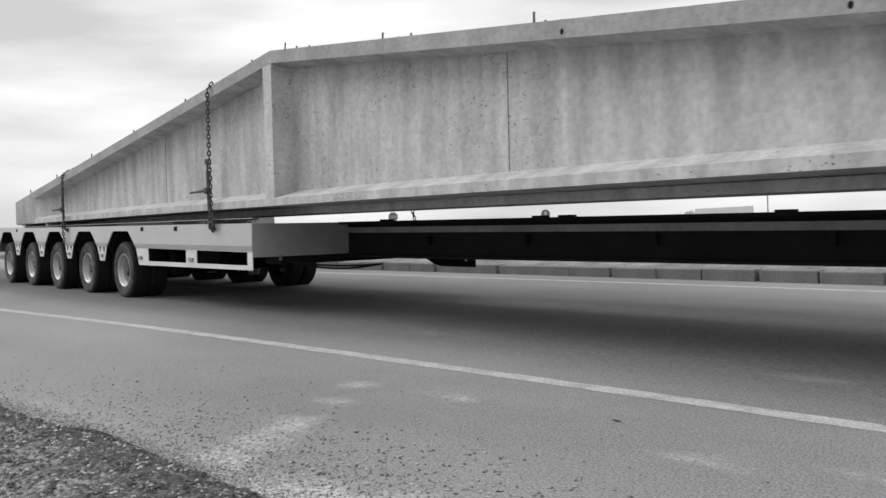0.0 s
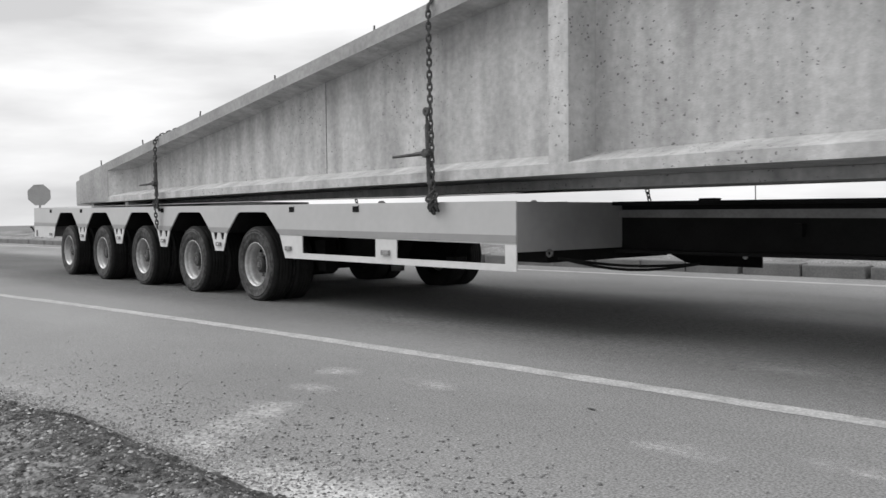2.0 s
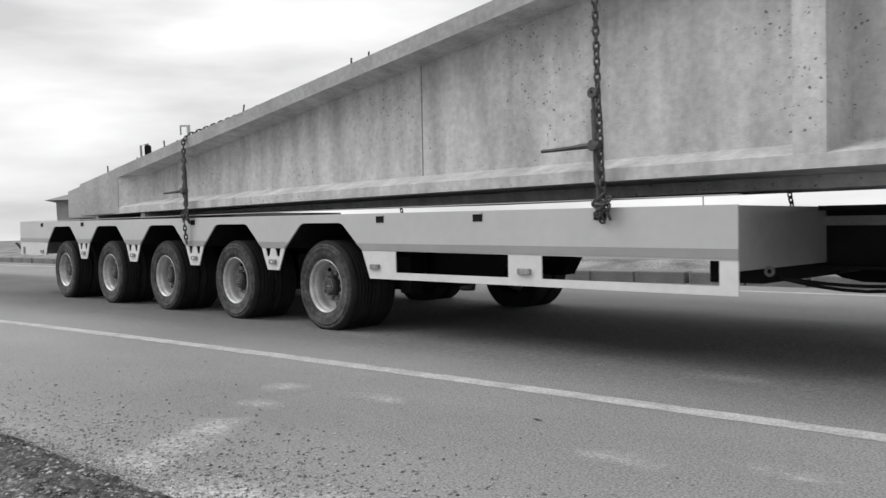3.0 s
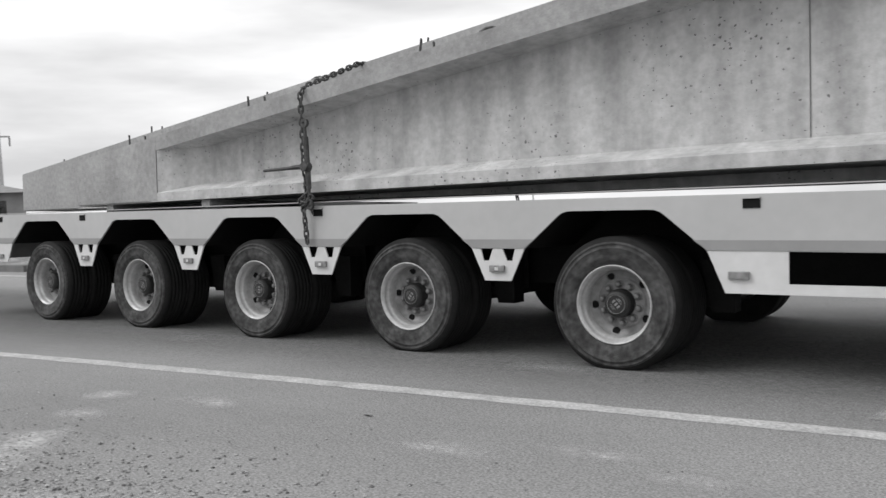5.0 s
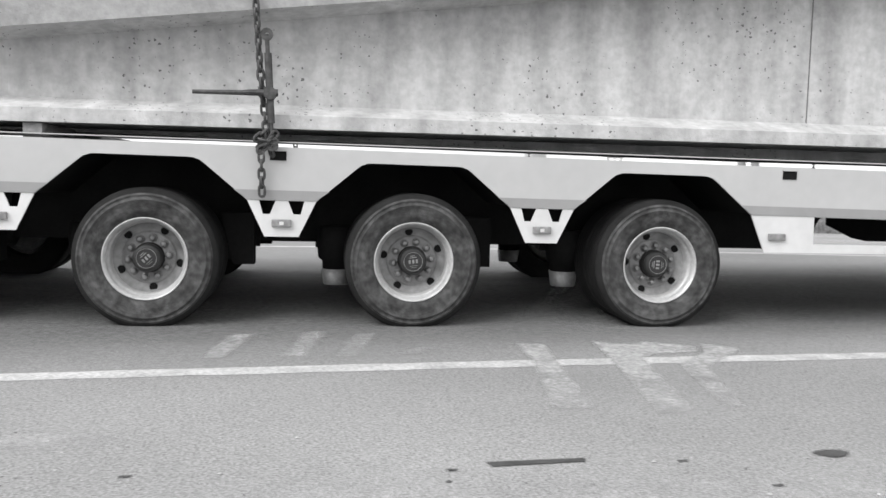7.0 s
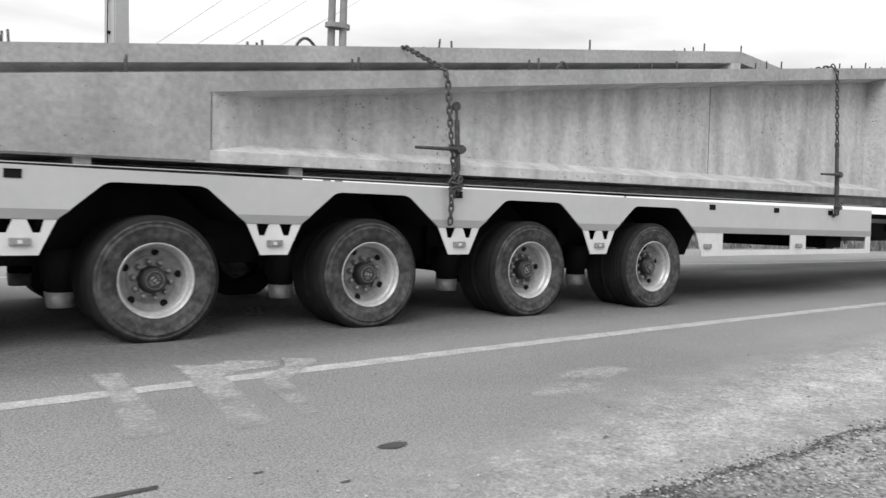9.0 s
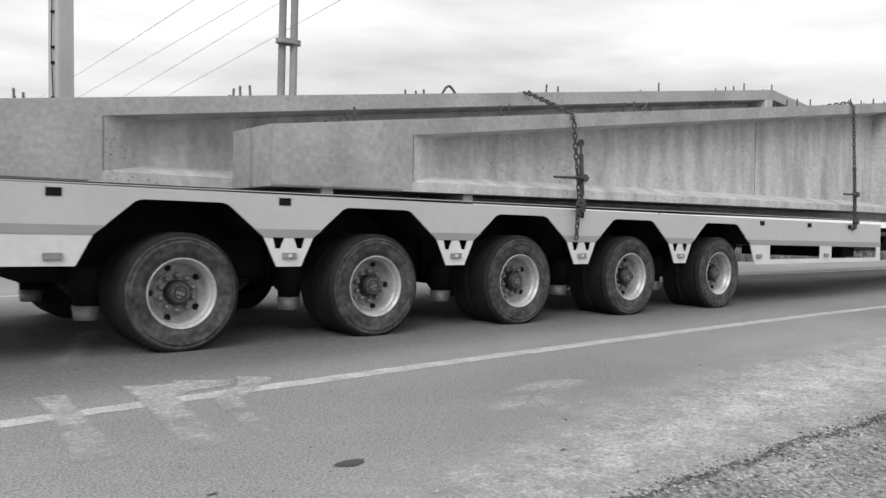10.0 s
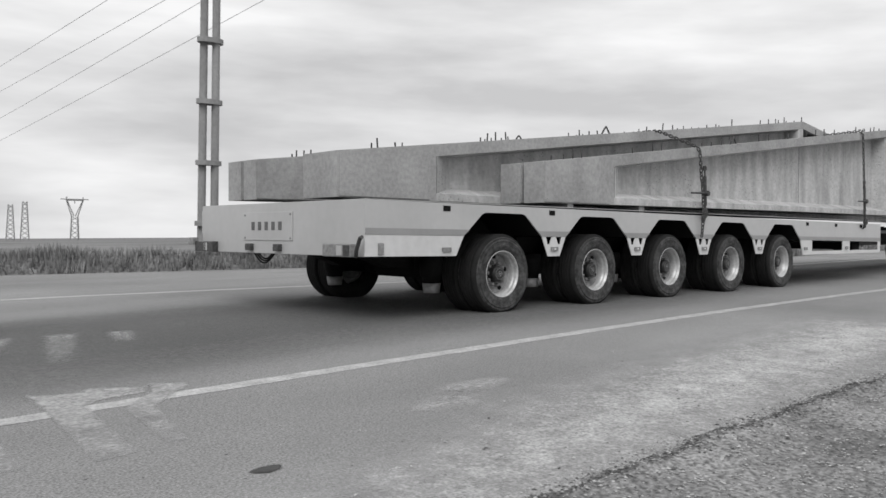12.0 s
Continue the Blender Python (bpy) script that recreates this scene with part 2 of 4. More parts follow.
def prism(points, y0, y1, bm=None, bevel=0.0):
    """A plate with the outline given in (x, z), from y0 to y1."""
    bm = bm or bmesh.new()
    a = [bm.verts.new((x, y0, z)) for x, z in points]
    c = [bm.verts.new((x, y1, z)) for x, z in points]
    front = bm.faces.new(a)
    bm.faces.new(c[::-1])
    n = len(points)
    for i in range(n):
        bm.faces.new((a[i], c[i], c[(i + 1) % n], a[(i + 1) % n]))
    if bevel:
        bmesh.ops.bevel(bm, geom=list(front.edges), offset=bevel, segments=2, affect="EDGES")
    return bm


def lathe(profile, steps=48, bm=None, centre=(0, 0, 0)):
    """Profile of (radius, y) turned about the y axis."""
    bm = bm or bmesh.new()
    rings = []
    for r, y in profile:
        if r < 1e-5:
            rings.append([bm.verts.new((centre[0], centre[1] + y, centre[2]))])
        else:
            rings.append([bm.verts.new((centre[0] + r * math.cos(2 * math.pi * k / steps), centre[1] + y, centre[2] + r * math.sin(2 * math.pi * k / steps))) for k in range(steps)])
    for a, c in zip(rings, rings[1:]):
        for k in range(steps):
            j = (k + 1) % steps
            q = [a[k % len(a)], a[j % len(a)], c[j % len(c)], c[k % len(c)]]
            q = list(dict.fromkeys(q))
            if len(q) > 2:
                bm.faces.new(q)
    return bm


def tube(points, r, sides=8, bm=None, r1=None):
    """A round bar along points."""
    bm = bm or bmesh.new()
    rings, n = [], len(points)
    pts = [Vector(p) for p in points]
    for i, p in enumerate(pts):
        d = (pts[min(i + 1, n - 1)] - pts[max(i - 1, 0)]).normalized()
        u = d.cross(Vector((0, 0, 1)) if abs(d.z) < 0.95 else Vector((1, 0, 0))).normalized()
        w = d.cross(u)
        rr = r if r1 is None else r + (r1 - r) * i / (n - 1)
        rings.append([bm.verts.new(p + rr * (math.cos(2 * math.pi * k / sides) * u + math.sin(2 * math.pi * k / sides) * w)) for k in range(sides)])
    for a, c in zip(rings, rings[1:]):
        for k in range(sides):
            bm.faces.new((a[k], a[(k + 1) % sides], c[(k + 1) % sides], c[k]))
    bm.faces.new(rings[0][::-1])
    bm.faces.new(rings[-1])
    return bm


def sheet(name, xs, ys, z, material, kind="structure", label="", category="ground", bent=False):
    """A surface over the grid xs by ys, at the height z(x, y)."""
    bm = bmesh.new()
    g = [[bm.verts.new((x, y + (sway(x) if bent else 0.0), z(x, y))) for y in ys] for x in xs]
    for i in range(len(xs) - 1):
        for j in range(len(ys) - 1):
            bm.faces.new((g[i][j], g[i + 1][j], g[i + 1][j + 1], g[i][j + 1]))
    ob = part(name, bm, material)
    return tagged(ob, label, category, kind=kind)


def blot(name, outline, material, label, lift=0.006, soft=0.02, category="road marking", seed=1, cover=0.75, fade=None, cell=0.02):
    """A thin worn patch on the ground inside the corners (x, y): "cover" falls to nothing over soft metres at its rim, and, with fade
    (y0, y1), towards y0."""
    rnd = random.Random(seed)
    ox, oy = rnd.uniform(0, 50), rnd.uniform(0, 50)
    xs, ys = [p[0] for p in outline], [p[1] for p in outline]
    pad = soft
    nx, ny = int((max(xs) - min(xs) + 2 * pad) / cell) + 2, int((max(ys) - min(ys) + 2 * pad) / cell) + 2
    gx = min(xs) - pad + cell * np.arange(nx)
    gy = min(ys) - pad + cell * np.arange(ny)
    X, Y = np.meshgrid(gx, gy, indexing="ij")
    inside, dist = np.zeros(X.shape, bool), np.full(X.shape, 9.0)
    for (x0, y0), (x1, y1) in zip(outline, outline[1:] + outline[:1]):
        hit = (y0 > Y) != (y1 > Y)
        inside ^= hit & (X < (x1 - x0) * (Y - y0) / ((y1 - y0) or 1e-9) + x0)
        t = np.clip(((X - x0) * (x1 - x0) + (Y - y0) * (y1 - y0)) / ((x1 - x0) ** 2 + (y1 - y0) ** 2), 0, 1)
        dist = np.minimum(dist, np.hypot(X - x0 - t * (x1 - x0), Y - y0 - t * (y1 - y0)))
    deep = np.where(inside, dist, -dist)
    c = np.clip(0.5 + deep / (2 * soft), 0, 1) * cover
    if fade:
        c *= np.clip((Y - fade[0]) / (fade[1] - fade[0]), 0, 1)
    verts = [(float(X[i, j]), float(Y[i, j]), lie(float(Y[i, j])) + lift) for i in range(nx) for j in range(ny)]
    faces = [(i * ny + j, (i + 1) * ny + j, (i + 1) * ny + j + 1, i * ny + j + 1) for i in range(nx - 1) for j in range(ny - 1)
             if max(c[i, j], c[i + 1, j], c[i + 1, j + 1], c[i, j + 1]) > 0.01]
    me = bpy.data.meshes.new(name)
    me.from_pydata(verts, [], faces)
    me.attributes.new("cover", "FLOAT", "POINT").data.foreach_set("value", c.ravel().astype(np.float32))
    me.materials.append(material)
    return tagged(new(name, me), label, category, kind="structure")


# ---------------------------------------------------------------- ground, road, kerb
def spread(a, b, n, power=1.0):
    return [a + (b - a) * (k / n) ** power for k in range(n + 1)]


far = [-1500, -1000, -700, -450, -300, -200, -120, -80, -50, -30, -15, -8, 0, 8, 15, 30, 50, 80, 120, 200, 300, 450, 700, 1000, 1500]


def road_far_edge(x):
    """Far edge of the asphalt: a kerb line that opens into a junction."""
    return 10.5 if x < -1.0 else 10.5 + 6.3 * min(1.0, (x + 1.0) / 6.0)


def dale(x, y):
    """How far the open field dips away behind the kerb."""
    if y < 20:
        return 0.0
    k = x / y
    return (0.012 + 0.0125 * max(0.0, min(1.0, k / 0.3)) + 0.018 * max(0.0, min(1.0, -k - 1))) * (y - 20)


def bank(x, y):
    """Height of the loose shoulder."""
    edge = (1.70 if x < 0 else 1.62) + 0.07 * noise.noise((x * 0.9, 3.1, 0)) + 0.05 * noise.noise((x * 4, 8, 0)) + 0.03 * noise.noise((x * 14, 5, 0))
    d = edge - y
    base = -0.02 if d < 0 else 0.055 * min(1, d / 0.12) - 0.02 * min(1.0, max(0, d - 0.12) / 0.3)
    return base + (0.022 * noise.noise((x * 3, y * 3, 1)) + 0.018 * noise.noise((x * 11, y * 11, 2))) * (1 if d > 0 else 0.3)


def build_ground():
    sheet("ground", far, [-1500, -300, -60, -12, -3, 0.5, 1.5, 4.9, 7.75, 10.6, 17.6, 20, 25, 40, 70, 120, 220, 400, 800, 1500],
          lambda x, y: lie(y) - 0.03 - dale(x, y), FIELD, label="dry pale open field reaching the horizon")
    xs = spread(-120, -14, 12) + spread(-12, 14, 52) + spread(16, 120, 12)
    ys = [0.2, 0.6, 1.0, 1.3, 1.6, 2, 2.5, 3, 3.5, 4.2, 4.9, 6.3, 7.75, 10.5]
    bm = bmesh.new()
    cols = [ys + [max(10.601, road_far_edge(x))] for x in xs]
    g = [[bm.verts.new((x, y, lie(y))) for y in c] for x, c in zip(xs, cols)]
    for a, c in zip(g, g[1:]):
        for j in range(len(a) - 1):
            bm.faces.new((a[j], c[j], c[j + 1], a[j + 1]))
    tagged(part("road", bm, ASPHALT), "worn grey asphalt road with dust and faded paint", "road", kind="structure")
    # near gravel shoulder
    sheet("gravel_shoulder", spread(-16, 16, 420), spread(-3.0, 1.85, 80), bank, SOIL, label="pale fine gravel shoulder beside the road", category="shoulder", bent=True)
    ob = sheet("loose_earth", spread(-16, 16, 420), spread(-3.0, 1.80, 92), lambda x, y: bank(x, y) + 0.002, SOIL_DARK, label="dark loose earth thrown over the gravel shoulder", category="shoulder", bent=True)
    me = ob.data
    me.attributes.new("cover", "FLOAT", "POINT").data.foreach_set("value", [max(max(0.0, min(1.0, (0.6 - v.co.x) / 2.2)) * ((0.30 + 0.5 * noise.noise((v.co.x * 2.5, (v.co.y - sway(v.co.x)) * 2.5, 4))) if (v.co.y - sway(v.co.x)) < 1.57 else 1.25), (0.9 if v.co.x < 0 else 0.45) * max(0.0, 1 - abs((v.co.y - sway(v.co.x)) - 1.53 - 0.07 * noise.noise((v.co.x * 1.5, 0, 9))) / 0.09)) for v in me.vertices])
    sheet("verge_ground", spread(-120, -16, 20) + spread(16.01, 120, 20), spread(-3, 1.4, 6), lambda x, y: 0.02 if abs(x) > 15.9 else -0.03, SOIL,
          label="dry soil verge beside the road", category="shoulder", bent=True)


def near_line():
    bm = bmesh.new()
    rnd = random.Random(5)
    xs = spread(-90, 90, 1500)
    bend = lambda x: 3.751 - 0.0032 * abs(x) * min(abs(x), 14.0)
    a = [bm.verts.new((x, bend(x) - 0.06 + rnd.uniform(-0.006, 0.006), lie(3.8) + 0.0016)) for x in xs]
    c = [bm.verts.new((x, bend(x) + 0.06 + rnd.uniform(-0.006, 0.006), lie(3.8) + 0.0016)) for x in xs]
    for i in range(len(xs) - 1):
        bm.faces.new((a[i], a[i + 1], c[i + 1], c[i]))
    tagged(part("edge_line", bm, ROAD_PAINT), "worn white painted edge line along the lane", "road marking", kind="structure")


def far_line():
    way = [(-90, 9.3), (-40, 9.4), (-12, 9.5), (-7.5, 9.58), (-3.6, 9.62), (1, 9.6), (2.9, 9.43), (4.2, 9.38), (6.3, 9.1), (11.2, 8.3), (14, 7.6), (17.5, 6.9), (24, 6.5), (60, 5.5), (90, 5.5)]
    bm = bmesh.new()
    rows = [[bm.verts.new((x, y + o, lie(y + o) + 0.0016)) for o in (0, 0.12)] for x, y in way]
    for a, c in zip(rows, rows[1:]):
        bm.faces.new((a[0], c[0], c[1], a[1]))
    tagged(part("far_edge_line", bm, ROAD_PAINT), "white painted line along the far road edge", "road marking", kind="structure")


def kerb():
    root = part("kerb", box(-90, -1.2, 10.44, 10.58, lie(10) - 0.05, lie(10) + 0.03), KERB)
    tagged(root, "row of grey precast concrete kerb stones with open joints", "kerb", kind="structure")
    stone = None
    n = 90
    for k in range(n):
        x = -1.2 - 0.75 * (k + 1)
        if stone is None:
            stone = part("kerb_stone", box(0, 0.735, 10.30, 10.56, lie(10) - 0.03, lie(10) + 0.15, 0.018), KERB, root)
            stone.matrix_basis = pose(x, 0, 0)
        else:
            share("kerb_stone", stone, root, pose(x, random.uniform(-0.012, 0.012), random.uniform(-0.01, 0.006), 0, random.uniform(-0.4, 0.4), random.uniform(-0.4, 0.4)))


def median():
    xs = spread(-60, -1.3, 180)
    sheet("median_soil", xs, [10.52, 10.66, 10.9, 11.4, 12.4, 13.9, 15.4],
          lambda x, y: lie(10) + 0.13 + 0.08 * min(1, (y - 10.46) / 0.8) + (0.04 * noise.noise((x * 2, y * 2, 4)) + 0.02 * noise.noise((x * 7, y * 7, 5)) if 10.56 < y < 14.4 else (-0.25 if y > 14.4 else 0)),
          SOIL, label="rough dry soil behind the kerb stones", category="median")


def markings():
    # lane wear, with some of the shade under the trailer painted in
    blot("lane_wear_and_shade", [(-26, 4.45), (26, 4.45), (26, 6.4), (10, 7.6), (-2, 7.3), (-26, 7.3)], LANE, "darker driving lane: traffic-polished asphalt with trailer shade painted in", 0.0009, 0.8, "road surface", 90, 0.72, None, 0.25)
    bar = "faded white painted hatch bar on asphalt"
    blot("faded_bar", [(1.41, 4.15), (1.57, 4.13), (1.51, 3.80), (1.40, 3.02), (1.21, 3.03), (1.39, 3.80)], ROAD_PAINT_OLD, "faded white painted bar across the lane edge", 0.0026, 0.015, seed=2, cover=0.78, fade=(1.6, 3.9))
    blot("faded_arrow", [(1.86, 4.18), (1.97, 4.10), (2.10, 4.08), (2.15, 4.15), (2.40, 4.00), (2.34, 3.88), (2.11, 3.87), (1.98, 3.80), (1.80, 2.94), (1.62, 2.92), (1.80, 3.79)], ROAD_PAINT_OLD, "faded white painted arrow on asphalt", 0.0026, 0.015, seed=3, cover=0.8, fade=(1.4, 3.9))
    blot("faded_arrow_tail", [(2.46, 4.06), (2.62, 3.95), (2.58, 3.87), (2.42, 3.75), (2.23, 3.58), (2.04, 2.96), (1.94, 2.98), (2.10, 3.63), (2.34, 3.86)], ROAD_PAINT_OLD, "faded white painted arrow stroke on asphalt", 0.0026, 0.015, seed=4, cover=0.7, fade=(1.5, 3.9))
    for k, (x, y0, y1, w) in enumerate([(-0.09, 3.99, 4.51, 0.125), (0.30, 3.99, 4.53, 0.120), (0.57, 3.97, 4.46, 0.120), (0.84, 3.98, 4.12, 0.140)]):
        blot("faded_bar", [(x, y1), (x + w, y1), (x + w - 0.15, y0), (x - 0.14, y0)], ROAD_PAINT_OLD, bar, 0.0026, 0.02, seed=10 + k, cover=0.56 - 0.06 * k)
    for k, ring in enumerate([[(1.72, 4.90), (1.90, 4.88), (2.63, 6.38), (2.37, 6.30)], [(2.26, 4.92), (2.46, 4.96), (3.08, 6.30), (2.84, 6.32)], [(3.02, 5.6), (3.2, 5.6), (3.46, 6.15), (3.28, 6.22)]]):
        blot("faded_bar", ring, ROAD_PAINT_OLD, "faded white painted stroke on the far lane", 0.0026, 0.04, seed=20 + k, cover=0.50, fade=(3.6, 6.3))
    dust = "pale dusty scuff on asphalt"
    for k, (x, y, w, h) in enumerate([(-3.77, 2.68, 0.17, 0.08), (-4.00, 3.02, 0.16, 0.10), (-3.33, 3.12, 0.2, 0.08), (3.71, 2.10, 0.12, 0.05), (3.77, 2.86, 0.3, 0.1), (3.38, 2.69, 0.25, 0.1), (-1.96, 4.52, 0.25, 0.1), (-5.12, 4.62, 0.2, 0.1),
                                      (5.65, 2.42, 0.3, 0.1), (6.43, 1.99, 0.35, 0.12), (4.54, 3.80, 0.3, 0.08), (-0.67, 2.91, 0.2, 0.05), (-1.74, 2.91, 0.22, 0.06), (-1.18, 3.08, 0.2, 0.05)]):
        ring = [(x + w * math.cos(a), y + h * math.sin(a)) for a in [2 * math.pi * i / 10 for i in range(10)]]
        blot("dust_patch", ring, DUST, dust, 0.0022, 0.10, "stain", 30 + k, 0.62 if y < 3.7 else 0.3, None, 0.03)
    spread_label = "pale dust spread across the road edge"
    blot("dust_drift", [(-3.51, 1.63), (-3.64, 1.96), (-3.79, 2.31), (-3.56, 2.47), (-3.33, 2.14), (-3.20, 1.87), (-3.00, 1.73), (-2.73, 1.59)], DUST, spread_label, 0.0020, 0.07, "stain", 60, 0.66, None, 0.03)
    blot("dust_drift", [(-3.09, 1.45), (-2.98, 1.75), (-2.48, 1.96), (-1.80, 1.96), (-0.99, 1.85), (-0.89, 1.54)], DUST, spread_label, 0.0024, 0.14, "stain", 61, 1.0, None, 0.04)
    blot("dust_drift", [(-8.01, 1.23), (-5.56, 1.92), (-4.22, 1.89), (-3.90, 1.42)], DUST, spread_label, 0.0013, 0.4, "stain", 62, 0.45, None, 0.06)
    blot("dust_drift", [(1.57, 1.54), (2.27, 1.96), (3.48, 2.28), (5.06, 2.45), (8.88, 2.55), (9.42, 1.36), (4.09, 1.50)], DUST, spread_label, 0.0016, 0.5, "stain", 63, 0.88, None, 0.06)
    blot("dust_drift", [(-1.40, 1.43), (-1.18, 2.29), (0.46, 2.51), (2.08, 2.19), (2.08, 1.49)], DUST, spread_label, 0.0012, 0.5, "stain", 64, 0.42, None, 0.06)
    blot("tar_strip", [(0.79, 2.51), (1.13, 2.50), (1.12, 2.47), (0.80, 2.47)], TAR, "dark tar repair strip on asphalt", 0.0034, 0.006, "stain", 40, 1.3, None, 0.006)
    blot("tar_spot", [(2.035 + 0.062 * math.cos(a) * (1 + 0.15 * math.sin(3 * a)), 2.420 + 0.034 * math.sin(a)) for a in [k * math.pi / 8 for k in range(16)]], TAR, "small dark tar spot on asphalt", 0.0034, 0.01, "stain", 41, 1.3, None, 0.006)
    for k, (x, y) in enumerate([(0.66, 2.46), (-0.35, 2.55), (-0.71, 2.52), (1.46, 2.43), (-2.35, 3.22), (-2.33, 3.21), (1.66, 2.19)]):
        blot("tar_spot", [(x - 0.018, y + 0.007), (x + 0.02, y + 0.008), (x + 0.015, y - 0.007), (x - 0.016, y - 0.005)], TAR, "small dark tar spot on asphalt", 0.0034, 0.006, "stain", 50 + k, 1.2, None, 0.005)


build_ground()
near_line()
far_line()
median()
markings()


# ---------------------------------------------------------------- the trailer
WHEEL_X = [-12.12 - 1.502 * k for k in range(5)]
REAR_X, FRONT_X, WIDE = -19.855, -8.35, 3.0
R, TREAD, TYRE = 0.374, 0.399, 0.225   # axle height over the road, free radius, width


def top(x):
    return 0.962 + (FRONT_X - x) * 0.0087


def make_wheel(parent, x, y, outward, detail, seed):
    """One wheel: the rim carries tyre, cap and nuts. outward: -1 for the near side."""
    o = outward
    rim = WHEELS.get("rim")
    if rim is None:
        lip = [(0.215, 0.02), (0.225, 0.003), (0.229, 0.0), (0.2335, 0.004), (0.229, 0.014), (0.221, 0.018), (0.217, 0.032), (0.213, 0.050), (0.207, 0.056), (0.203, 0.062), (0.199, 0.10), (0.197, 0.128)]
        WHEELS["rim"] = rim = part("wheel", lathe(lip, 56), RIM, parent, "silver painted steel disc wheel", True)
        side = [(0.225, 0.016), (0.236, 0.004), (0.244, 0.003), (0.246, -0.001), (0.252, -0.001), (0.254, -0.004), (0.285, -0.010), (0.325, -0.009), (0.328, -0.012), (0.334, -0.012), (0.337, -0.007), (0.352, -0.004), (0.354, -0.007), (0.360, -0.006), (0.362, -0.001), (0.368, 0.003)]
        tread = [(0.368, 0.003), (0.386, 0.012), (0.396, 0.026)]
        w = TYRE
        for g in range(5):
            y0 = 0.035 + g * 0.036
            tread += [(TREAD, y0), (TREAD, y0 + 0.024), (TREAD - 0.005, y0 + 0.027), (TREAD - 0.005, y0 + 0.033)]
        tread += [(TREAD, 0.212), (0.388, 0.220), (0.355, w + 0.006), (0.27, w + 0.008), (0.225, w)]
        WHEELS["tyre"] = part("tyre", lathe(tread, 72), RUBBER, rim, "black rubber truck tyre", True)
        WHEELS["wall"] = part("sidewall", lathe(side, 72), RUBBER_DUSTY, rim, "dusty scuffed tyre sidewall", True)
        # the disc's darker grey carries the shade inside the rim
        WHEELS["disc"] = part("wheel_disc", lathe([(0.198, 0.112), (0.186, 0.126), (0.158, 0.140), (0.150, 0.140), (0.147, 0.131), (0.142, 0.127), (0.0, 0.127)], 56), RIM_DISC, rim, "silver wheel disc, darkened by the shade of its recess", True)
        WHEELS["hub"] = part("hub_cap", lathe([(0.086, 0.128), (0.086, 0.108), (0.082, 0.102), (0.081, 0.062), (0.072, 0.046), (0.060, 0.042), (0.0, 0.042)], 32), HUB, rim, "black hub cap")
        bm = lathe([(0.056, 0.0415), (0.056, 0.039), (0.0535, 0.039), (0.0535, 0.0415)], 28)
        for dx in (-0.021, 0.0, 0.021):
            box(dx - 0.006, dx + 0.006, 0.0385, 0.0415, -0.011, 0.011, 0, bm)
        for dz, hw in ((0.024, 0.022), (-0.024, 0.022), (0.034, 0.014), (-0.034, 0.014)):
            box(-hw, hw, 0.0385, 0.0415, dz - 0.0015, dz + 0.0015, 0, bm)
        WHEELS["badge"] = part("emblem", bm, LAMP, rim, "pale ring emblem on the cap")
        WHEELS["nut"] = part("wheel_nut", lathe([(0.0, 0.082), (0.010, 0.083), (0.016, 0.088), (0.019, 0.096), (0.020, 0.116), (0.0255, 0.118), (0.0255, 0.129)], 8), NUT, rim)
        # no real opening: a black disc paints the hole's shade
        WHEELS["hole"] = part("hand_hole", lathe([(0.024, 0.006), (0.0235, -0.002), (0.0, -0.002)], 14), BLACK, rim, "hand hole, its inner shade a black disc")
    else:
        rim = share("wheel", rim, parent, Matrix.Identity(4), "silver painted steel disc wheel")
        keys = ("tyre", "wall", "disc", "hub", "badge") if detail else ("tyre", "wall", "disc")
        for k in keys:
            share(WHEELS[k].name.split(".")[0], WHEELS[k], rim, Matrix.Identity(4), WHEELS[k].get("label", ""))
    if detail:
        for k in range(10):
            a = 2 * math.pi * k / 10
            m = pose(0.114 * math.cos(a), 0, 0.114 * math.sin(a))
            if k == 0 and WHEELS["nut"].parent == rim:
                WHEELS["nut"].matrix_basis = m
            else:
                share("wheel_nut", WHEELS["nut"], rim, m)
        for k in range(5):
            a = 2 * math.pi * (k + 0.25) / 5
            m = pose(0.172 * math.cos(a), 0.131, 0.172 * math.sin(a)) @ pose(0, 0, 0, 0, -math.degrees(a), 0) @ pose(0, 0, 0, 0, 0, -16)
            if k == 0 and WHEELS["hole"].parent == rim:
                WHEELS["hole"].matrix_basis = m
            else:
                share("hand_hole", WHEELS["hole"], rim, m)
    ROLLING.append((rim, x, y, o, seed))
    return rim


WHEELS, ROLLING, RIDING = {}, [], []


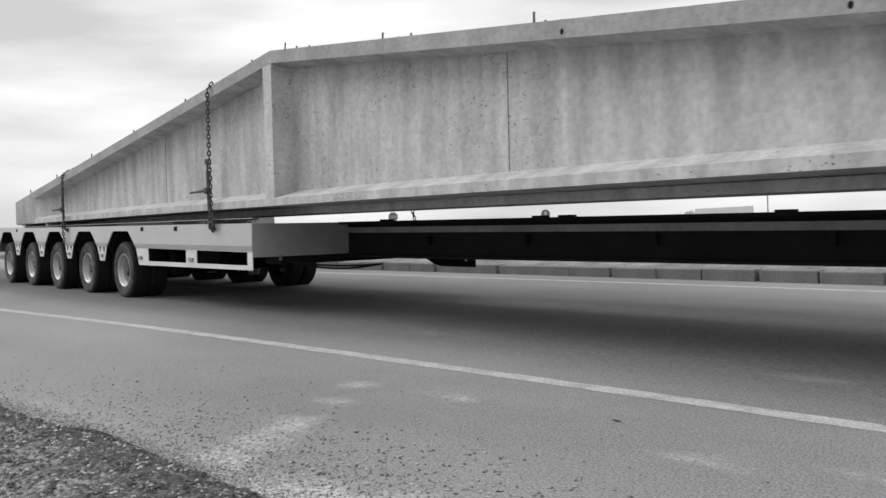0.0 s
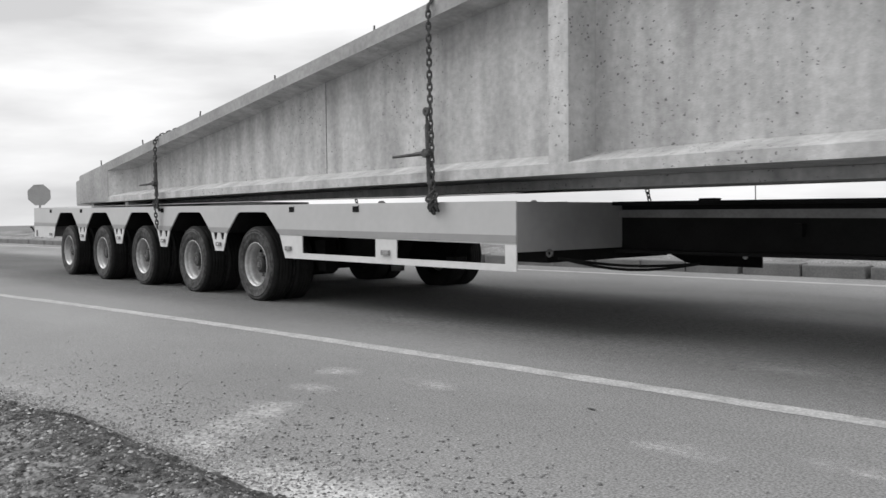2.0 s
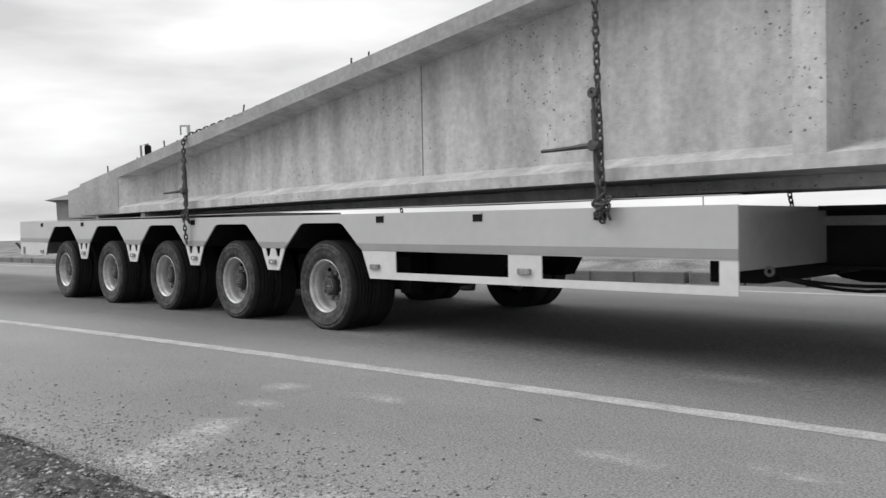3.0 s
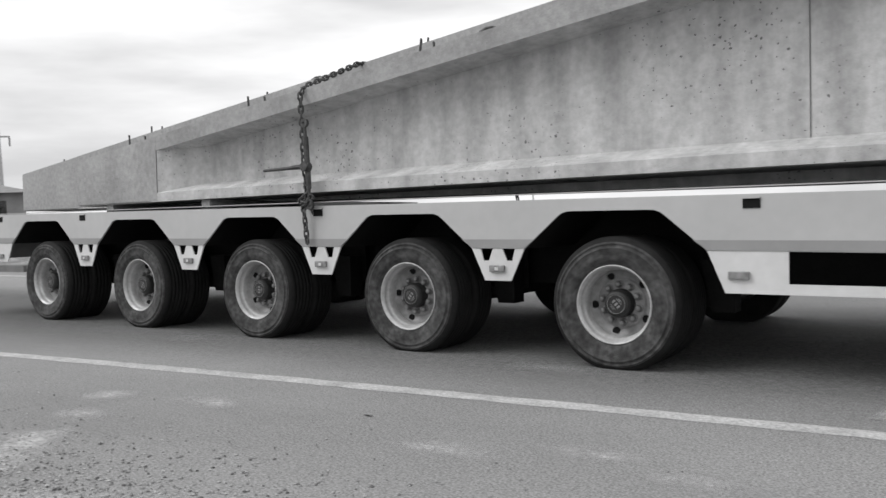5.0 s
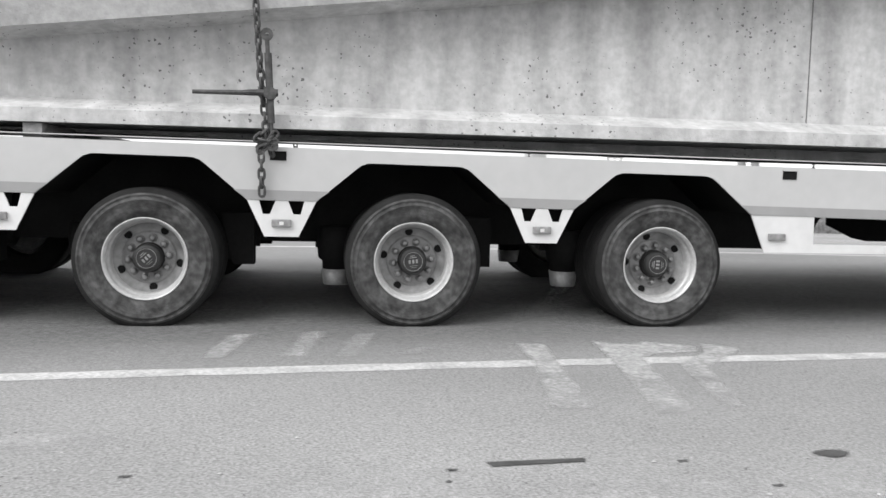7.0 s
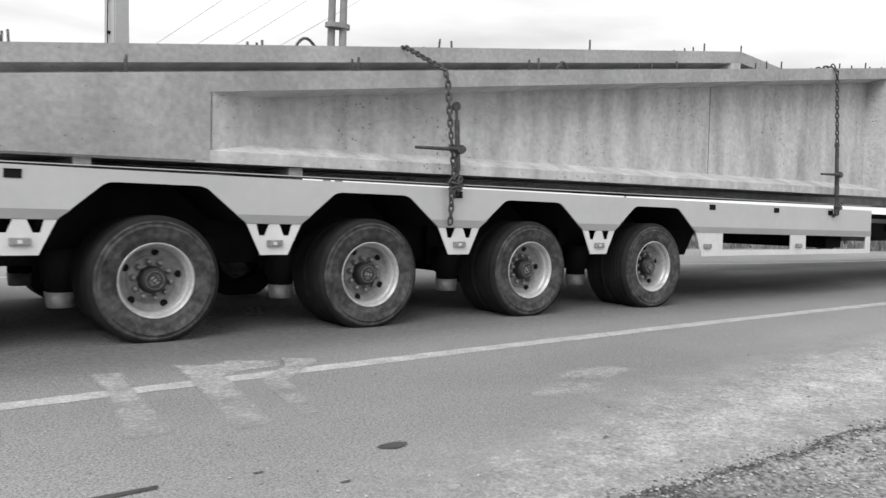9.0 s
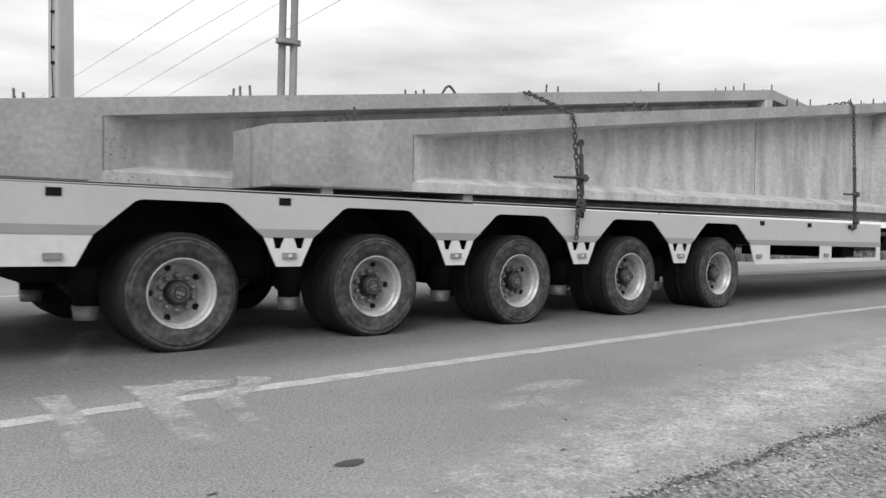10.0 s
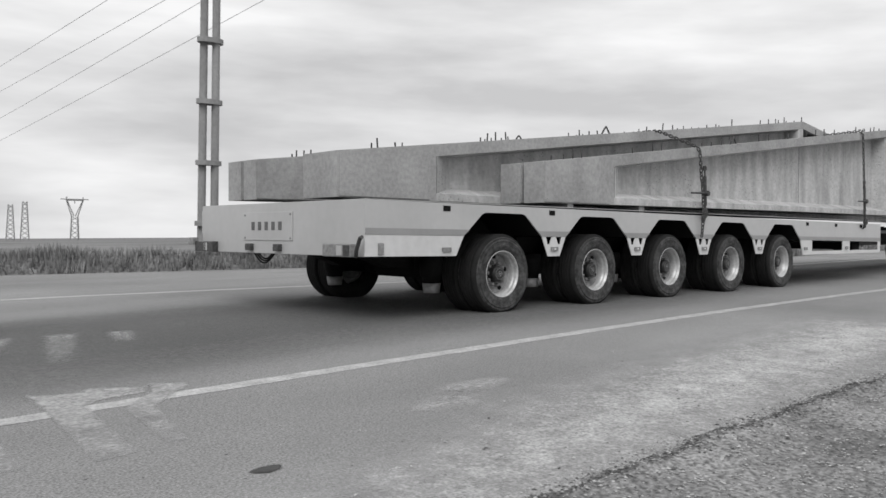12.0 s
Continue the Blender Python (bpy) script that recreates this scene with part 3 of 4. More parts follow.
def build_trailer():
    root = new("lowbed_trailer")
    tagged(root, "extendable five-axle lowbed trailer with pale painted side boards", "trailer")
    zs = lambda x, d: top(x) - 0.92 * d
    # side boards with five wheel arches
    for near in (True, False):
        y0, y1 = (0.0, 0.014) if near else (WIDE - 0.014, WIDE)
        lip = 0.0 if near else 0.05
        pts = [(REAR_X, top(REAR_X) - lip), (FRONT_X, top(FRONT_X) - lip), (FRONT_X, zs(FRONT_X, 0.335))]
        for x in WHEEL_X:
            for dx, d in ((0.555, 0.325), (0.318, 0.110), (0.298, 0.094), (0.262, 0.081), (0.230, 0.079), (-0.245, 0.079), (-0.277, 0.081), (-0.313, 0.094), (-0.333, 0.110), (-0.565, 0.325)):
                pts.append((x + dx, zs(x + dx, d)))
        pts.append((REAR_X, zs(REAR_X, 0.325)))
        part("side_board", prism(pts, y0, y1), PAINT, root, "smooth pale grey painted side board with wheel arches")
        if not near:
            continue
        rim_y = (-0.0, 0.05) if near else (WIDE - 0.05, WIDE)
        part("top_rail", box(0, 1, 0, 1, 0, 1), PAINT, root).matrix_basis = Matrix(((FRONT_X - REAR_X, 0, 0, REAR_X), (0, 0.05, 0, rim_y[0] + (0.002 if near else -0.002)), (top(FRONT_X) - top(REAR_X), 0, 0.006, top(REAR_X) + 0.001), (0, 0, 0, 1)))
        # stripe pieces between the arches
        cuts = [FRONT_X] + [v for x in WHEEL_X for v in (x + 0.555, x - 0.565)] + [REAR_X]
        for a, c in zip(cuts[::2], cuts[1::2]):
            hi, lo = 0.262, 0.323
            ga, gc = (0.0 if a == FRONT_X else -0.075), (0.0 if c == REAR_X else 0.075)
            part("stripe", prism([(c - gc if c != REAR_X else c, zs(c, hi)), (a - ga if a != FRONT_X else a, zs(a, hi)), (a - (0.004 if a != FRONT_X else 0), zs(a, lo)), (c + (0.004 if c != REAR_X else 0), zs(c, lo))], -0.003, 0.0), STRIPE, root, "darker reflective stripe")
        # tapered plates between the wheels, each with two slots
        for xa, xb in zip(WHEEL_X, WHEEL_X[1:]):
            r0, l0 = xa - 0.565, xb + 0.555
            zt = lambda x: zs(x, 0.326)
            c = (r0 + l0) / 2
            zb = zs(c, 0.545)
            sl = (r0 - l0) / 2
            up = [(l0, zt(l0)), (c - 0.125, zt(c)), (c - 0.105, zt(c) - 0.075), (c - 0.065, zt(c) - 0.075), (c - 0.035, zt(c)), (c + 0.035, zt(c)), (c + 0.065, zt(c) - 0.075), (c + 0.105, zt(c) - 0.075), (c + 0.125, zt(c)),
                  (r0, zt(r0)), (c + 0.095, zb), (c - 0.095, zb)]
            part("skirt_plate", prism(up, 0.001, 0.011), PAINT_WHITE, root, "white tapered skirt plate with two slots")
            part("side_marker", box(c - 0.055, c + 0.055, -0.018, 0.0, zb + 0.055, zb + 0.098, 0.006), LAMP, root, "small grey side marker lamp")
            part("marker_lens", box(c - 0.012, c + 0.012, -0.0215, -0.0185, zb + 0.066, zb + 0.086), PAINT_WHITE, root)
        # front skirt with two windows
        x5 = WHEEL_X[0]
        a = x5 + 0.555
        zb = lambda x: 0.464
        zt = lambda x: zs(x, 0.326)
        part("skirt_plate", prism([(a, zt(a)), (-11.15, zt(-11.15)), (-11.15, zb(-11.15)), (-11.47, zb(-11.47))], 0.001, 0.011), PAINT_WHITE, root, "white skirt plate")
        part("skirt_rail", prism([(-11.15, zb(-11.15) + 0.055), (FRONT_X, zb(FRONT_X) + 0.05), (FRONT_X, zb(FRONT_X)), (-11.15, zb(-11.15))], 0.001, 0.011), PAINT_WHITE, root, "white lower skirt rail")
        part("skirt_post", prism([(-9.99, zt(-9.99)), (-9.70, zt(-9.70)), (-9.70, zb(-9.7) + 0.053), (-9.99, zb(-9.99) + 0.053)], 0.001, 0.011), PAINT_WHITE, root, "white skirt post")
        part("skirt_post", prism([(-8.46, zt(-8.46)), (FRONT_X, zt(FRONT_X)), (FRONT_X, zb(FRONT_X) + 0.05), (-8.46, zb(-8.46) + 0.05)], 0.001, 0.011), PAINT_WHITE, root, "white skirt post")
        for x in (-11.397, -9.844):
            part("side_marker", box(x - 0.055, x + 0.055, -0.018, 0.0, zb(x) + 0.075, zb(x) + 0.118, 0.006), LAMP, root, "small grey side marker lamp")
        # rear skirt
        b = WHEEL_X[-1] - 0.565
        part("skirt_plate", prism([(REAR_X, zs(REAR_X, 0.326)), (b, zs(b, 0.326)), (b - 0.10, zs(b, 0.53)), (REAR_X, zs(REAR_X, 0.53))], 0.001, 0.011), PAINT_WHITE, root, "white rear skirt plate")
        part("side_marker", box(-18.975, -18.865, -0.018, 0.0, 0.603, 0.646, 0.006), LAMP, root, "small grey side marker lamp")
        part("rear_reflector", box(-19.72, -19.66, -0.014, 0.0, 0.585, 0.69, 0.006), LAMP, root, "upright grey reflector")
        # lashing pockets: flat black plates stand for the shade inside
        for x in (-9.238, -10.267, -11.331, -14.40, -17.416, -18.914):
            w = 0.045
            part("lashing_pocket", box(x - w, x + w, -0.004, 0.0, top(x) - 0.075, top(x) - 0.018), BLACK, root, "lashing pocket, its inner shade a flat black plate")
            part("pocket_lip", box(x - w, x + w, -0.012, -0.004, top(x) - 0.024, top(x) - 0.016), PAINT, root)
    # deck, front and rear plates
    bm = prism([(REAR_X + 0.01, top(REAR_X) - 0.004), (FRONT_X - 0.01, top(FRONT_X) - 0.004), (FRONT_X - 0.01, top(FRONT_X) - 0.05), (REAR_X + 0.01, top(REAR_X) - 0.05)], 0.052, WIDE - 0.052)
    part("deck", bm, STEEL_EDGE, root, "dark worn steel deck")
    part("front_plate", box(FRONT_X - 0.012, FRONT_X, 0.015, WIDE - 0.015, 0.60, top(FRONT_X) - 0.005), STEEL_FRONT, root, "grey front cross plate, darker than the side boards")
    part("cross_member", box(FRONT_X - 0.35, FRONT_X - 0.015, 0.35, 1.9, 0.51, 0.64, 0.01), STEEL_DARK, root, "black cross member under the front plate")
    zr = top(REAR_X)
    part("rear_plate", box(REAR_X, REAR_X + 0.012, 0.0145, WIDE - 0.0145, zr - 0.49, zr + 0.006, 0.003), PAINT, root, "pale painted rear plate")
    plate = part("name_plate", box(REAR_X - 0.008, REAR_X - 0.001, 1.13, 2.06, zr - 0.362, zr - 0.084, 0.003), PAINT, root, "screwed pale plate with dark bars")
    for k in range(5):
        y = 1.86 - k * 0.128
        part("plate_bar", box(REAR_X - 0.0115, REAR_X - 0.0085, y - 0.030, y + 0.030, zr - 0.262, zr - 0.178), STEEL_EDGE, plate)
    for y in (1.165, 2.025):
        for z in (zr - 0.339, zr - 0.110):
            part("screw", lathe([(0.0, -0.006), (0.010, -0.004), (0.012, 0)], 10, centre=(0, 0, 0)), NUT, plate).matrix_basis = pose(REAR_X - 0.008, y, z, 0, 0, -90)
    for y0, dark in ((0.12, False), (2.62, True)):
        lamp = part("tail_lamp", box(REAR_X - 0.07, REAR_X, y0, y0 + 0.42, zr - 0.495, zr - 0.380, 0.012), LAMP if not dark else LAMP_DARK, root, "boxy tail lamp cluster")
        part("lens", box(REAR_X - 0.074, REAR_X - 0.0705, y0 + (0.0 if not dark else 0.14) + 0.01, y0 + (0.10 if not dark else 0.34), zr - 0.485, zr - 0.390), LAMP_DARK, lamp, "dark lens")
        part("lens", box(REAR_X - 0.074, REAR_X - 0.0705, y0 + 0.12, y0 + 0.20, zr - 0.48, zr - 0.395), PAINT, lamp, "pale lens")
    for y in (1.37, 1.91):
        part("rear_marker", box(REAR_X - 0.05, REAR_X, y - 0.05, y + 0.05, zr - 0.465, zr - 0.395, 0.01), LAMP_DARK, root, "small dark square lamp")
    part("lamp_arm", tube([(REAR_X - 0.03, 0.09, zr - 0.49), (REAR_X - 0.06, 0.04, zr - 0.43), (REAR_X - 0.07, -0.02, zr - 0.33), (REAR_X - 0.07, -0.05, zr - 0.32)], 0.018), LAMP_DARK, root, "black rubber outline lamp arm")
    part("outline_lamp", box(REAR_X - 0.10, REAR_X - 0.03, WIDE + 0.03, WIDE + 0.14, zr - 0.42, zr - 0.34, 0.012), LAMP, root, "outline lamp on a bracket")
    part("lamp_arm", tube([(REAR_X + 0.02, WIDE - 0.01, zr - 0.43), (REAR_X - 0.05, WIDE + 0.1, zr - 0.38)], 0.014), LAMP_DARK, root)
    for q in range(3):
        part("air_hose", tube([(REAR_X + 0.06 + 0.02 * q, 1.56 + 0.05 * q + (0.40 - 0.06 * q) * k / 10, zr - 0.49 - (0.10 - 0.02 * q) * math.sin(k / 10 * math.pi)) for k in range(11)], 0.008), STEEL_DARK, root, "hanging black air hose")
    # chassis
    for y0 in (0.78, 1.60):
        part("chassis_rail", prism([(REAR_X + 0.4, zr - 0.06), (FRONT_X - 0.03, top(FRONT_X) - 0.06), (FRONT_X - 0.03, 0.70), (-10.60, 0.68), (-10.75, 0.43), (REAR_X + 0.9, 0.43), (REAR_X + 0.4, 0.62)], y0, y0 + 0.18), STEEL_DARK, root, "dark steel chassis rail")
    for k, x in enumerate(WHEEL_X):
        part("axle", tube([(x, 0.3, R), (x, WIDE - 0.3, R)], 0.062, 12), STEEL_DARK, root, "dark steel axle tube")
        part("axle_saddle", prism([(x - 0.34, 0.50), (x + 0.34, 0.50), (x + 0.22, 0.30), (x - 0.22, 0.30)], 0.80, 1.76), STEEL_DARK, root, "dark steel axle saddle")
        # liner in near-black, so the arch's shade is in its colour
        part("wheel_well", prism([(x - 0.56, zs(x, 0.32)), (x - 0.30, zs(x, 0.072)), (x + 0.285, zs(x, 0.072)), (x + 0.555, zs(x, 0.32)), (x + 0.57, zs(x, 0.32)), (x + 0.29, zs(x, 0.058)), (x - 0.305, zs(x, 0.058)), (x - 0.575, zs(x, 0.32))], 0.0145, 0.75), STEEL_DARK, root, "wheel arch liner, near-black to hold the arch's shade")
        # added near-black sheet behind the wheel stands for the dark under the deck
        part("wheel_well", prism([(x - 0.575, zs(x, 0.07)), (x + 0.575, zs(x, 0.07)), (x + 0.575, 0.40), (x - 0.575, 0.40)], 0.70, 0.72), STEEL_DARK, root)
        for y in (0.60, WIDE - 0.72):
            part("air_bag", lathe([(0.0, 0), (0.085, 0.0), (0.09, 0.08), (0.115, 0.10), (0.125, 0.20), (0.11, 0.30), (0, 0.30)], 20), STEEL_DARK, root, "black air spring", True).matrix_basis = pose(x - 0.44, y + 0.0, 0.245, 90)
            part("air_bag_piston", lathe([(0.0, 0), (0.078, 0.0), (0.082, 0.006), (0.095, 0.10), (0, 0.10)], 24), GALV, root, "pale metal air spring foot", True).matrix_basis = pose(x - 0.44, y + 0.0, 0.175, 90, 0, 0)
            part("trailing_arm", box(x - 0.5, x + 0.45, y - 0.05, y + 0.06, 0.33, 0.42, 0.01), STEEL_DARK, root)
            part("spring_hanger", prism([(x + 0.35, 0.62), (x + 0.55, 0.62), (x + 0.55, 0.30), (x + 0.42, 0.30)], y - 0.06, y + 0.08), STEEL_DARK, root, "dark steel hanger bracket")
        make_wheel(root, x, 0.03, -1, True, k)
        make_wheel(root, x, 0.28, -1, False, k)
        make_wheel(root, x, WIDE - 0.03, 1, False, k)
        make_wheel(root, x, WIDE - 0.28, 1, False, k)
    # the dark extending spine ahead of the deck
    y0, y1 = 1.20, 1.80
    ztop = lambda x: 0.962 - (x - FRONT_X) * 0.0072
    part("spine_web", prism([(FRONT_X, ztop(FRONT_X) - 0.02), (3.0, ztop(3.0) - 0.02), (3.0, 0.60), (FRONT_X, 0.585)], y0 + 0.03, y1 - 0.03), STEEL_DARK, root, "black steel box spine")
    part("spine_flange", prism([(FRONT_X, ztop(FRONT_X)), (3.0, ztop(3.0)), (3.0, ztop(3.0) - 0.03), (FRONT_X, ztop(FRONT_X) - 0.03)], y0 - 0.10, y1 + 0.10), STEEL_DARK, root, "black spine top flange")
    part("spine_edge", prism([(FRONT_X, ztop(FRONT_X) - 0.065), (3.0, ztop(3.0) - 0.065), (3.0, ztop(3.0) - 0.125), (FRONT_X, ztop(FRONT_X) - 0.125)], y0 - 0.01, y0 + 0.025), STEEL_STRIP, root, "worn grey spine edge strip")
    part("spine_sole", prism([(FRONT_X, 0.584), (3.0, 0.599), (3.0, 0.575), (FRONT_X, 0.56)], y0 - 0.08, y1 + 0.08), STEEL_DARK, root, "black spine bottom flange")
    for k in range(7):
        x = -6.9 + 1.35 * k
        part("spine_lug", box(x - 0.03, x + 0.03, y0 - 0.025, y0 + 0.028, 0.70, 0.79), STEEL_DARK, root)
    part("far_skirt", prism([(-9.15, 0.62), (-8.06, 0.62), (-8.06, 0.36), (-8.70, 0.36), (-8.86, 0.39), (-9.15, 0.52)], WIDE - 0.05, WIDE - 0.03), STEEL_DARK, root, "black bracket plate under the far side board")
    part("bracket_bolt", lathe([(0.0, -0.004), (0.026, -0.003), (0.026, 0)], 14), PAINT_WHITE, root, "pale bolt hole").matrix_basis = pose(-8.22, WIDE - 0.051, 0.46)
    for k in range(2):
        part("air_line", tube([(FRONT_X + 0.03 + 0.09 * j, 0.42 + 0.09 * j, 0.545 - (0.035 + 0.03 * k) * math.sin(j / 8 * math.pi) - 0.006 * j) for j in range(9)], 0.010), STEEL_DARK, root, "sagging black air line")
    part("ring_bolt", lathe([(0.014, -0.008), (0.028, -0.009), (0.032, 0.0), (0.028, 0.009), (0.014, 0.008)], 16), STEEL_EDGE, root, "round lashing ring").matrix_basis = pose(FRONT_X + 0.03, 0.32, 0.585)
    for x in (-7.6, -5.4, -5.1, -3.2):
        part("deck_lug", box(x, x + 0.12, y0 - 0.08, y0 + 0.02, ztop(x), ztop(x) + 0.016), STEEL_DARK, root)
    # front running gear, seen behind the spine at the end
    for x in (0.5, 1.85):
        part("axle", tube([(x, 0.3, R), (x, WIDE - 0.3, R)], 0.062, 12), STEEL_DARK, root, "dark steel axle tube")
        for y, o in ((0.12, -1), (WIDE - 0.12, 1)):
            make_wheel(root, x, y, o, False, 3)
    part("front_frame", box(-0.2, 2.6, 0.5, WIDE - 0.5, 0.44, 0.60), STEEL_DARK, root, "dark front running frame")
    return root


trailer = build_trailer()
RIDING.append(trailer)


# ---------------------------------------------------------------- the concrete beams
def build_beam(name, end_x, y0, grooved, label, W=0.62, lift=0.0, camber=0.03, sag=0.0):
    """A double-pitched precast roof beam: solid end blocks, an I-section that rises to a ribbed apex."""
    half, low, apex = 9.62, 1.101 + lift, 2.690 + lift
    mid = end_x + half
    rise = lambda x: apex - abs(x - mid) * 0.1210
    soffit = lambda x: low + camber * (1 - (abs(x - mid) / half) ** 2) - min(0.085, sag * (x - end_x))
    bm = bmesh.new()
    # I-section
    def ring(x):
        t, b = rise(x), soffit(x)
        y = [(0, b), (0, b + 0.076), (0.235, b + 0.152), (0.235, t - 0.150), (0, t - 0.124), (0, t)]
        full = y + [(W - a, z) for a, z in y[::-1]]
        return [bm.verts.new((x, y0 + a, z)) for a, z in full]
    xs = [end_x + 1.12 + (half - 1.12) * k / 8 for k in range(9)]
    xs += [2 * mid - x for x in xs[-2::-1]]
    rings = [ring(x) for x in xs]
    n = len(rings[0])
    for a, c in zip(rings, rings[1:]):
        for k in range(n):
            bm.faces.new((a[k], c[k], c[(k + 1) % n], a[(k + 1) % n]))
    bm.faces.new(rings[0][::-1])
    bm.faces.new(rings[-1])
    # end blocks with a tapered throat
    for s in (1, -1):
        at = lambda d: mid - s * (half - d)
        if grooved and s == 1:
            spans = [(0, 0.28, 0.0, 1.225), (0.33, W, 0.0, 1.225), (0.275, 0.335, 0.14, 1.22)]
        else:
            spans = [(0, W, 0.0, 1.225)]
        for ya, yb, d0, d1 in spans:
            g = 0.0015
            pts = [(at(d0), soffit(at(d0)) - g), (at(d0), rise(at(d0)) + g), (at(d1), rise(at(d1)) + g), (at(d1), soffit(at(d1)) - g)]
            prism(pts, y0 + ya - g, y0 + yb + g, bm, 0.012 if yb - ya > 0.1 else 0.0)
        d1, d2 = 1.225, 1.62
        for ya, yw in ((0.0, 0.236), (W, W - 0.236)):
            z = [(at(d1), soffit(at(d1)) + 0.074), (at(d1), rise(at(d1)) - 0.119)]
            z2 = [(at(d2), soffit(at(d2)) + 0.149), (at(d2), rise(at(d2)) - 0.147)]
            v = [bm.verts.new((z[0][0], y0 + ya, z[0][1])), bm.verts.new((z[1][0], y0 + ya, z[1][1])), bm.verts.new((z2[1][0], y0 + yw, z2[1][1])), bm.verts.new((z2[0][0], y0 + yw, z2[0][1])),
                 bm.verts.new((z[0][0], y0 + yw, z[0][1] + 0.076)), bm.verts.new((z[1][0], y0 + yw, z[1][1] - 0.026))]
            bm.faces.new(v[:4])
            bm.faces.new((v[0], v[3], v[4]))
            bm.faces.new((v[1], v[5], v[2]))
            bm.faces.new((v[0], v[4], v[5], v[1]))
    # apex rib on both faces
    t, b = rise(mid) - 0.02, soffit(mid) + 0.02
    for ya, yw in ((0.002, 0.24), (W - 0.002, W - 0.24)):
        c = [bm.verts.new((mid + dx, y0 + y, z)) for z in (b, t) for dx, y in ((-0.165, ya), (0.005, ya), (0.05, yw), (-0.20, yw))]
        for q in ((0, 1, 5, 4), (1, 2, 6, 5), (2, 3, 7, 6), (3, 0, 4, 7), (0, 3, 2, 1), (4, 5, 6, 7)):
            bm.faces.new([c[i] for i in q])
    ob = part(name, bm, CONCRETE)
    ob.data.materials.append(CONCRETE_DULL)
    for p in ob.data.polygons:      # the blocks and the top flange take the darker concrete
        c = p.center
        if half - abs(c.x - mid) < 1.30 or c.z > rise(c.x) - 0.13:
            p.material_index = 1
    tagged(ob, label, "concrete beam", "beams on the trailer")
    # reinforcement stubs along the top
    rnd = random.Random(int(abs(end_x) * 100))
    stub = None
    for d in (0.75, 2.33, 4.0, 5.7, 7.38, 9.08, 9.76, 11.4, 13.1, 14.75, 16.45, 18.3):
        for k in range(4):
            if rnd.random() < 0.12:
                continue
            h, xx = rnd.uniform(0.055, 0.125), end_x + d + rnd.uniform(-0.03, 0.03)
            m = pose(xx, y0 + W * (0.14 + 0.24 * k), rise(xx) - 0.01, rnd.uniform(-5, 5), rnd.uniform(-5, 5)) @ Matrix.Diagonal((1, 1, h / 0.14, 1))
            if stub is None:
                stub = part("rebar_stub", tube([(0, 0, 0), (0, 0, 0.14)], 0.009, 6), RUST, ob, "rusty reinforcing bar stub")
                stub.matrix_basis = m
            else:
                share("rebar_stub", stub, ob, m, "rusty reinforcing bar stub")
    for dx in (4.45, 14.7):
        xx = end_x + dx
        part("lifting_loop", tube([(xx + 0.11 * math.cos(a) , y0 + 0.28 + 0.03 * math.sin(2 * a), rise(xx) - 0.03 + 0.13 * math.sin(a)) for a in [math.pi * k / 10 for k in range(11)]], 0.012, 6), RUST, ob, "bent steel lifting loop")
    for sx in (end_x + 13.43, end_x + 15.28):
        part("lifting_socket", lathe([(0.0, -0.003), (0.015, -0.002), (0.018, 0.004)], 7), STEEL_DARK, ob, "dark lifting socket").matrix_basis = pose(sx, y0 + 0.0, rise(sx) - 0.08) @ Matrix.Diagonal((1, 1, 1.4, 1))
    # formwork joint across the web
    for jx in (mid - 3.19, mid + 3.08):
        part("form_joint", box(jx - 0.0025, jx + 0.0025, y0 + 0.231, y0 + 0.24, soffit(jx) + 0.152, rise(jx) - 0.150), STEEL_EDGE, ob, "dark thin formwork joint")
    RIDING.append(ob)
    return ob


build_beam("roof_beam", -17.52, 0.02, True, "long double-pitched precast concrete roof beam with grooved end block")
build_beam("roof_beam", -19.67, 0.655, False, "double-pitched precast concrete beam with plain square end block", 0.58, 0.01, 0.03, 0.010)
build_beam("roof_beam", -19.60, 2.25, True, "double-pitched precast concrete beam with grooved end at the trailer tail", 0.62, 0.032)
for x, w in ((-15.71, 0.10), (-17.05, 0.10), (0.9, 0.12)):
    zb = top(x) - 0.004 if x < FRONT_X else 0.80
    b = part("timber_bearer", box(x - w / 2, x + w / 2, 0.05 if x < FRONT_X else 0.3, WIDE - 0.06, zb, 1.106 if x < FRONT_X else 1.12, 0.004), TIMBER)
    tagged(b, "pale timber bearer under the concrete beams", "bearer", "timber bearers")
    RIDING.append(b)


def link_mesh():
    bm = bmesh.new()
    a, w, r, n, k = 0.031, 0.0165, 0.0078, 14, 6
    loop = []
    for i in range(n):
        t = 2 * math.pi * i / n
        loop.append(Vector((w * math.cos(t), 0, w * math.sin(t) + (a - w) * (1 if math.sin(t) > 0.01 else -1 if math.sin(t) < -0.01 else 0))))
    rings = []
    for i, p in enumerate(loop):
        d = (loop[(i + 1) % n] - loop[i - 1]).normalized()
        u = d.cross(Vector((0, 1, 0))).normalized()
        rings.append([bm.verts.new(p + r * (math.cos(2 * math.pi * j / k) * u + math.sin(2 * math.pi * j / k) * Vector((0, 1, 0)))) for j in range(k)])
    for i in range(n):
        q, s = rings[i], rings[(i + 1) % n]
        for j in range(k):
            bm.faces.new((q[j], q[(j + 1) % k], s[(j + 1) % k], s[j]))
    return bm


